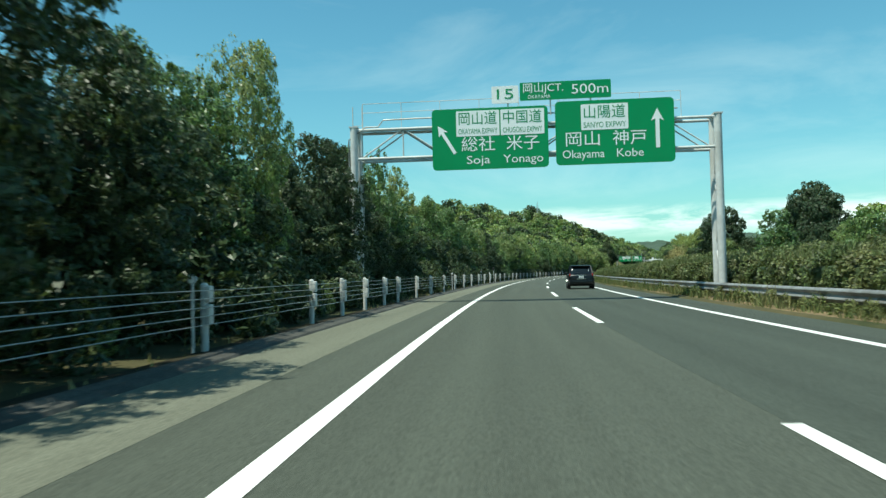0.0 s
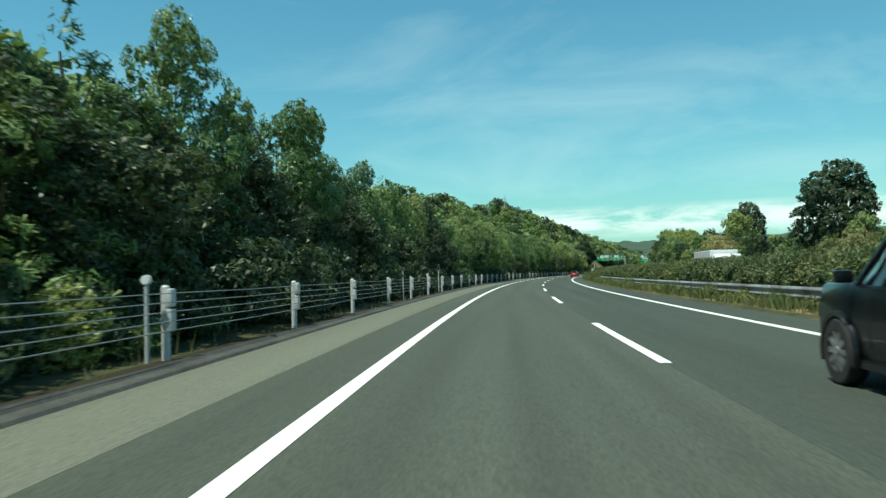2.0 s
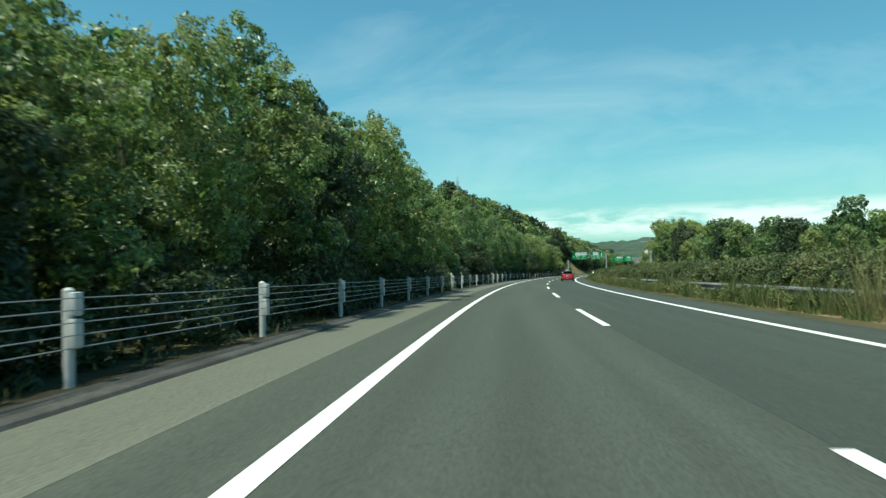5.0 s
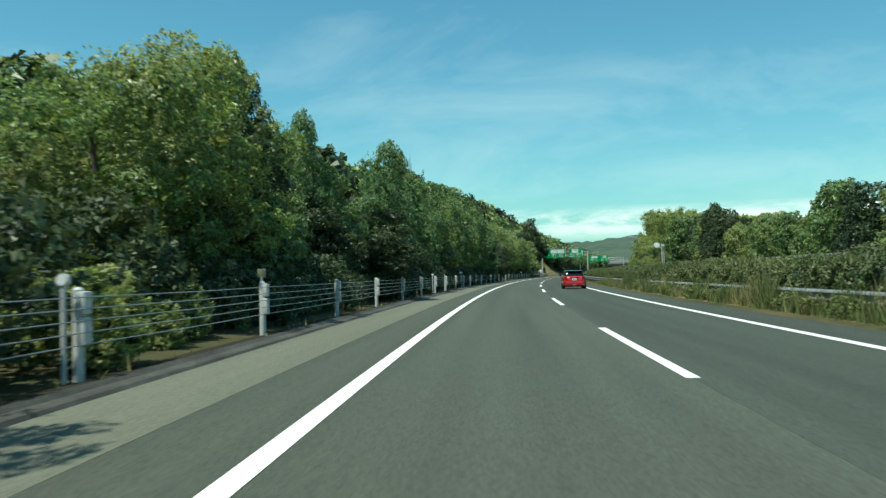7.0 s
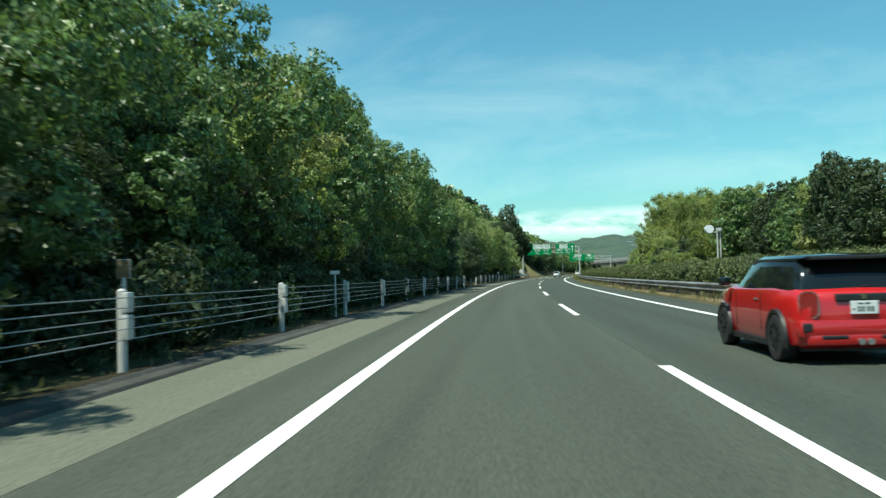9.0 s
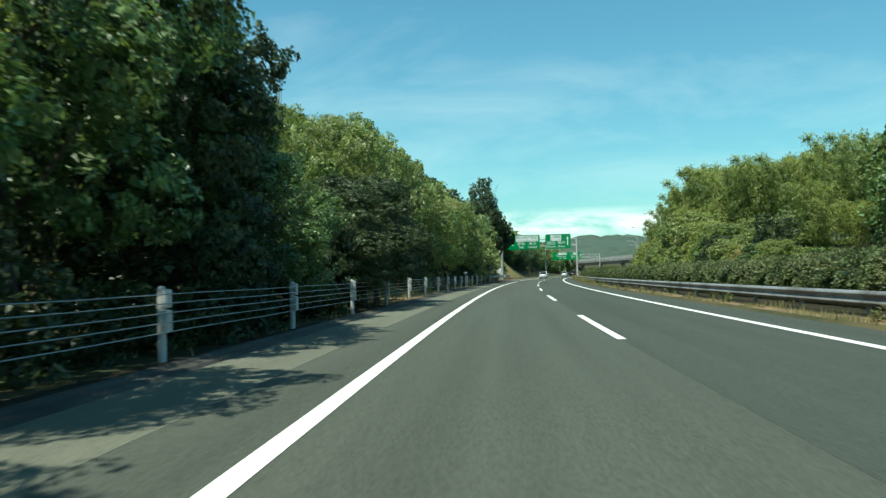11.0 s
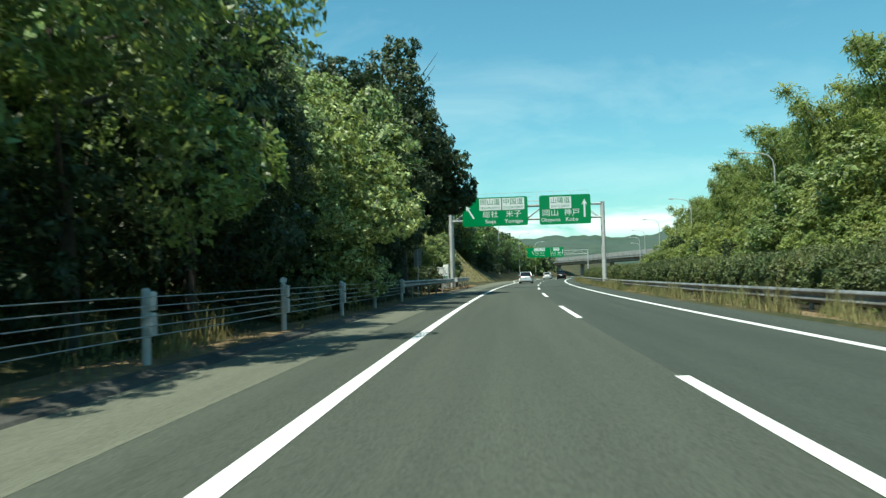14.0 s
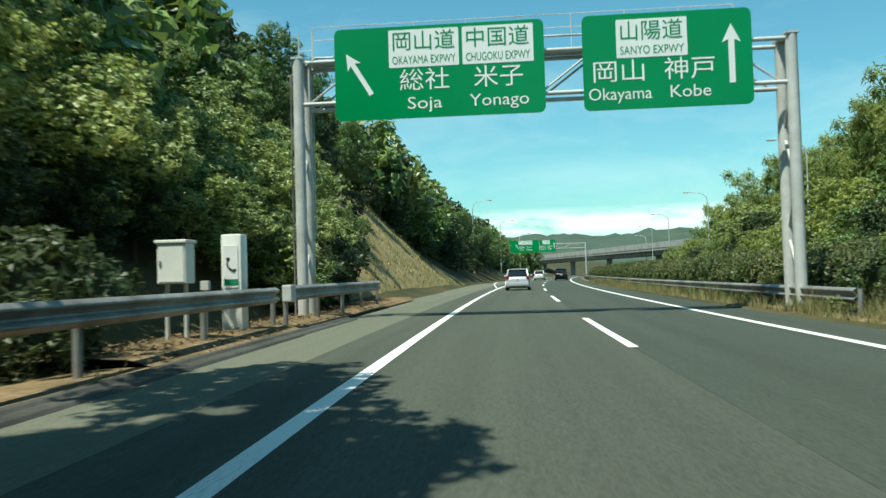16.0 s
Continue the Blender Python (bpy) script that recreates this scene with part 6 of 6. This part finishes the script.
part("pillar", boxes(((-0.215, -0.18, -0.2), (0.215, 0.24, 2.04)), bevel=0.05), WHITE_BOX, ob, smooth=True)
pn = part("panel", boxes(((-0.15, -0.195, 0.95), (0.15, -0.182, 1.80))), SIGN_WHITE, ob)
part("green_band", boxes(((-0.15, -0.201, 1.0), (0.15, -0.196, 1.12))), GREEN_PAINT, pn)
part("handset_mark", bent_tube([(-0.06, -0.199, 1.52), (-0.075, -0.199, 1.44), (-0.05, -0.199, 1.36), (0.02, -0.199, 1.31), (0.07, -0.199, 1.30)], 0.02, 6), TRIM, pn)
part("handset_mark", boxes(((-0.09, -0.2, 1.50), (-0.02, -0.197, 1.56)), ((0.05, -0.2, 1.27), (0.11, -0.197, 1.33))), TRIM, pn)
ob = thing("small_meter_box", "small grey box on a short post between the cabinets", "meter box", "", on_road(396.4, -3.95, 0.1))
part("post", tubes(((0, 0, -0.2), (0, 0, 0.95), 0.03)), GALV_PAINT, ob)
part("housing", boxes(((-0.08, -0.06, 0.92), (0.08, 0.06, 1.10)), bevel=0.01), GALV_PAINT, ob)

# ---- street lamps and camera mast ----


def street_lamp(s, l, side, top=10.6, reach=2.4):
    ob = thing("street_lamp", "tall grey tapered street lamp with a curved arm", "street lamp", "street lamps", on_road(s, l, ground_height(s, l)))
    pts = [(0, 0, -0.3), (0, 0, 3), (0, 0, 6), (0, 0, top - 1.2), (side * 0.12, 0, top - 0.5), (side * 0.5, 0, top - 0.1), (side * 1.2, 0, top + 0.1), (side * reach, 0, top + 0.22)]
    part("pole", bent_tube(pts, [0.11, 0.10, 0.085, 0.065, 0.055, 0.05, 0.045, 0.04], 10), GALV_PAINT, ob, smooth=True)
    part("lantern", boxes(((side * reach - 0.10 if side > 0 else side * reach - 0.55, -0.14, top + 0.12), (side * reach + 0.55 if side > 0 else side * reach + 0.10, 0.14, top + 0.27)), bevel=0.05), GALV_PAINT, ob, smooth=True)
    return ob


for s, l, side in ((404, 24.0, -1), (447, 24.4, -1), (486, 24.2, -1), (526, 24.0, -1), (568, 24, -1), (610, 24, -1), (500, -7.2, 1), (545, -7.6, 1), (590, -8.5, 1)):
    street_lamp(s, l, side)

ob = thing("camera_mast", "white drum-shaped road camera on a twin pale mast", "traffic camera", "", on_road(298, 21.9, 0))
part("mast", tubes(((0.25, 0, -0.3), (0.25, 0, 5.0), 0.09), ((0.55, 0, -0.3), (0.55, 0, 5.1), 0.07)), GALV_PAINT, ob, smooth=True)
part("arm", tubes(((-0.6, 0, 4.9), (0.6, 0, 4.9), 0.06)), GALV_PAINT, ob)
part("drum", tube(bmesh.new(), (-0.55, -0.35, 5.25), (-0.55, 0.35, 5.25), 0.42, seg=24), SIGN_WHITE, ob, smooth=True)
part("housing", boxes(((0.2, -0.3, 5.0), (0.62, 0.3, 5.35)), bevel=0.03), GALV_PAINT, ob)

# twin radio masts on the hill, and a power pole above the trees
for k, (s, l, top) in enumerate(((391, -40.5, 36.5), (394, -41.6, 36.0))):
    z = ground_height(s, l)
    ob = thing("radio_mast", "thin lattice radio mast on the wooded hill", "mast", "radio masts", on_road(s, l, z))
    part("mast", tubes(((0, 0, -0.5), (0, 0, top - z - 2), 0.10), ((0, 0, top - z - 2), (0, 0, top - z), 0.05)), GALV, ob)
    part("antenna", tubes(((-0.35, 0, top - z - 4), (-0.35, 0, top - z - 1), 0.06), ((0.35, 0, top - z - 5), (0.35, 0, top - z - 2.4), 0.06)), GALV, ob)
z = ground_height(295, -9.4)
ob = thing("power_pole", "twin-legged weathered power pole with insulators above the trees", "power pole", "", on_road(295, -9.4, z))
top = 9.1 - z
part("leg", tubes(((-0.55, 0, -0.3), (-0.13, 0, top), 0.10)), BARK, ob, smooth=True)
part("leg", tubes(((0.35, 0, -0.3), (0.10, 0, top + 0.2), 0.10)), BARK, ob, smooth=True)
part("crossarm", boxes(((-0.34, -0.05, top - 0.32), (0.34, 0.05, top - 0.22)), ((-0.30, -0.05, top - 0.62), (0.30, 0.05, top - 0.54))), BARK, ob)
for x in (-0.30, 0.06, 0.30):
    part("insulator", tubes(((x, 0, top - 0.22), (x, 0, top - 0.02), 0.045)), TRIM, ob)

# ---- viaduct across the valley ahead ----
a, b = place(552, 44), place(760, -40)
run = (b - a)
ob = thing("viaduct", "long pale concrete viaduct crossing ahead on round piers", "bridge", "", Matrix.Translation(a) @ Matrix.Rotation(math.atan2(run.y, run.x), 4, "Z"))
n = run.length
part("deck", boxes(((-40, -5, 6.0), (n, 5, 7.0))), CONCRETE, ob)
part("girder", boxes(((-40, -3.6, 4.9), (n, -2.8, 6.0)), ((-40, 2.8, 4.9), (n, 3.6, 6.0)), ((-40, -0.4, 4.9), (n, 0.4, 6.0))), GUARD, ob)
for yy in (-5.1, 4.85):
    part("parapet", boxes(((-40, yy, 6.6), (n, yy + 0.25, 8.0))), CONCRETE, ob)
for k in range(-1, 7):
    part("pier", tubes(((k * 38 + 12, 0, -3), (k * 38 + 12, 0, 4.9), 0.9), seg=16), CONCRETE, ob, smooth=True)

# ---- verge grass ----


def blades(spans, label, name, mat, seed, wide=0.012):
    """Grass blades over (s0, s1, l0, l1, per metre, low, high)."""
    g = np.random.default_rng(seed)
    out = []
    for s0, s1, l0, l1, per, lo, hi in spans:
        n = int((s1 - s0) * per)
        ss, ll = g.uniform(s0, s1, n), g.uniform(l0, l1, n)
        clump = np.array([noise.noise(Vector((s * 0.45, l * 1.6, seed))) for s, l in zip(ss, ll)])
        hh = (lo + (hi - lo) * g.random(n)) * np.clip(0.55 + 1.9 * clump, 0.10, 1.9)
        th = np.interp(ss, ST, TURN)
        x = np.interp(ss, ST, LX) + ll * np.cos(th)
        y = np.interp(ss, ST, LY) + ll * np.sin(th)
        base = np.stack([x, y, np.full(n, 0.02)], axis=1)
        a = g.random(n) * 6.283
        side = np.stack([np.cos(a), np.sin(a), np.zeros(n)], axis=1) * (wide + 1.7 * wide * g.random(n))[:, None]
        tip = base + np.stack([g.normal(size=n) * 0.22 * hh, g.normal(size=n) * 0.22 * hh, hh], axis=1)
        out.append(np.stack([base - side, base + side, tip], axis=1).reshape(-1, 3))
    return tagged(new(name, leaf_mesh(np.concatenate(out), mat, name)), label, "grass", kind="stuff")


blades([(-30, 240, 8.5, 9.6, 40, 0.15, 0.6), (132, 134.5, 8.7, 9.3, 260, 0.6, 1.2), (188.5, 192, 8.65, 9.2, 200, 0.4, 1.0), (199.5, 201.5, 8.65, 9.1, 240, 0.4, 1.0), (150, 236, 8.7, 9.3, 35, 0.3, 0.8), (216, 232, 8.65, 9.3, 140, 0.4, 0.8), (240, 340, 8.45, 9.1, 90, 0.08, 0.25), (340, 470, 8.45, 9.5, 170, 0.2, 0.65)], "dry straw-coloured grass along the central reservation", "dry_grass", STRAW, 81, 0.007)
blades([(-30, 60, 8.6, 10.0, 110, 0.15, 0.5), (60, 238, 8.55, 9.9, 330, 0.12, 0.55), (120, 222, 8.75, 9.4, 260, 0.35, 0.85), (400, 450, 9.0, 10, 40, 0.2, 0.6)], "green weeds growing through the guardrail", "weeds", GRASS, 82, 0.010)
# bushy leafy weeds among the grass
g = np.random.default_rng(86)
out = []
for s0, s1, count in ((-10, 60, 130), (60, 238, 620), (238, 345, 14), (345, 460, 40)):
    for _ in range(count):
        a, l, r = g.uniform(s0, s1), g.uniform(8.7, 9.9), g.uniform(0.10, 0.28)
        r *= 1.3 if 120 < a < 215 else 1
        V = leaf_points(g, [(0, 0, r * 0.7, r, r * 1.3, r * 1.1)], 260, 0.035, 2.0, 0.1, 0.6, 0.0)
        out.append(V + np.array(place(a, l, 0.06)))
tagged(new("weeds", leaf_mesh(np.concatenate(out), GRASS, "weeds")), "bushy green weeds and low scrub along the guardrail", "weeds", kind="stuff")
blades([(-30, 300, -4.6, -2.9, 5, 0.05, 0.28), (298, 316, -6.5, -2.95, 60, 0.08, 0.35), (316, 400, -4.8, -2.9, 9, 0.05, 0.3), (344.5, 349, -5.4, -3.5, 110, 0.2, 0.7), (360, 364, -5.0, -3.3, 40, 0.1, 0.4)], "dry grass and leaf litter behind the kerb", "dry_grass", STRAW, 83)
# tufts on the cutting slope
g = np.random.default_rng(84)
n = 6000
ss, ll = g.uniform(412, 462, n), g.uniform(-13.5, -4.9, n)
base = np.array([place(s, l, ground_height(s, l) + 0.03) for s, l in zip(ss, ll)])
hh = g.uniform(0.10, 0.32, n)
a = g.random(n) * 6.283
side = np.stack([np.cos(a), np.sin(a), np.zeros(n)], axis=1) * g.uniform(0.02, 0.06, n)[:, None]
tip = base + np.stack([g.normal(size=n) * 0.3 * hh, g.normal(size=n) * 0.3 * hh, hh], axis=1)
tagged(new("dry_grass", leaf_mesh(np.stack([base - side, base + side, tip], axis=1).reshape(-1, 3), STRAW, "dry_grass")), "tufts of dry yellow grass on the cutting slope", "grass", kind="stuff")
g = np.random.default_rng(85)
n = 5000
ss, ll = g.uniform(392, 416, n), g.uniform(-5.2, -3.0, n)
base = np.array([place(s, l, 0.215 if -4.6 < l < -3.3 else 0.13) for s, l in zip(ss, ll)])
d1, d2 = g.normal(size=(n, 3)) * np.array([0.05, 0.05, 0.02]), g.normal(size=(n, 3)) * np.array([0.05, 0.05, 0.02])
tagged(new("dead_leaves", leaf_mesh(np.stack([base, base + d1, base + d2], axis=1).reshape(-1, 3), VERGE, "dead_leaves")), "scattered orange-brown dead leaves on the sunlit verge", "dead leaves", kind="stuff")
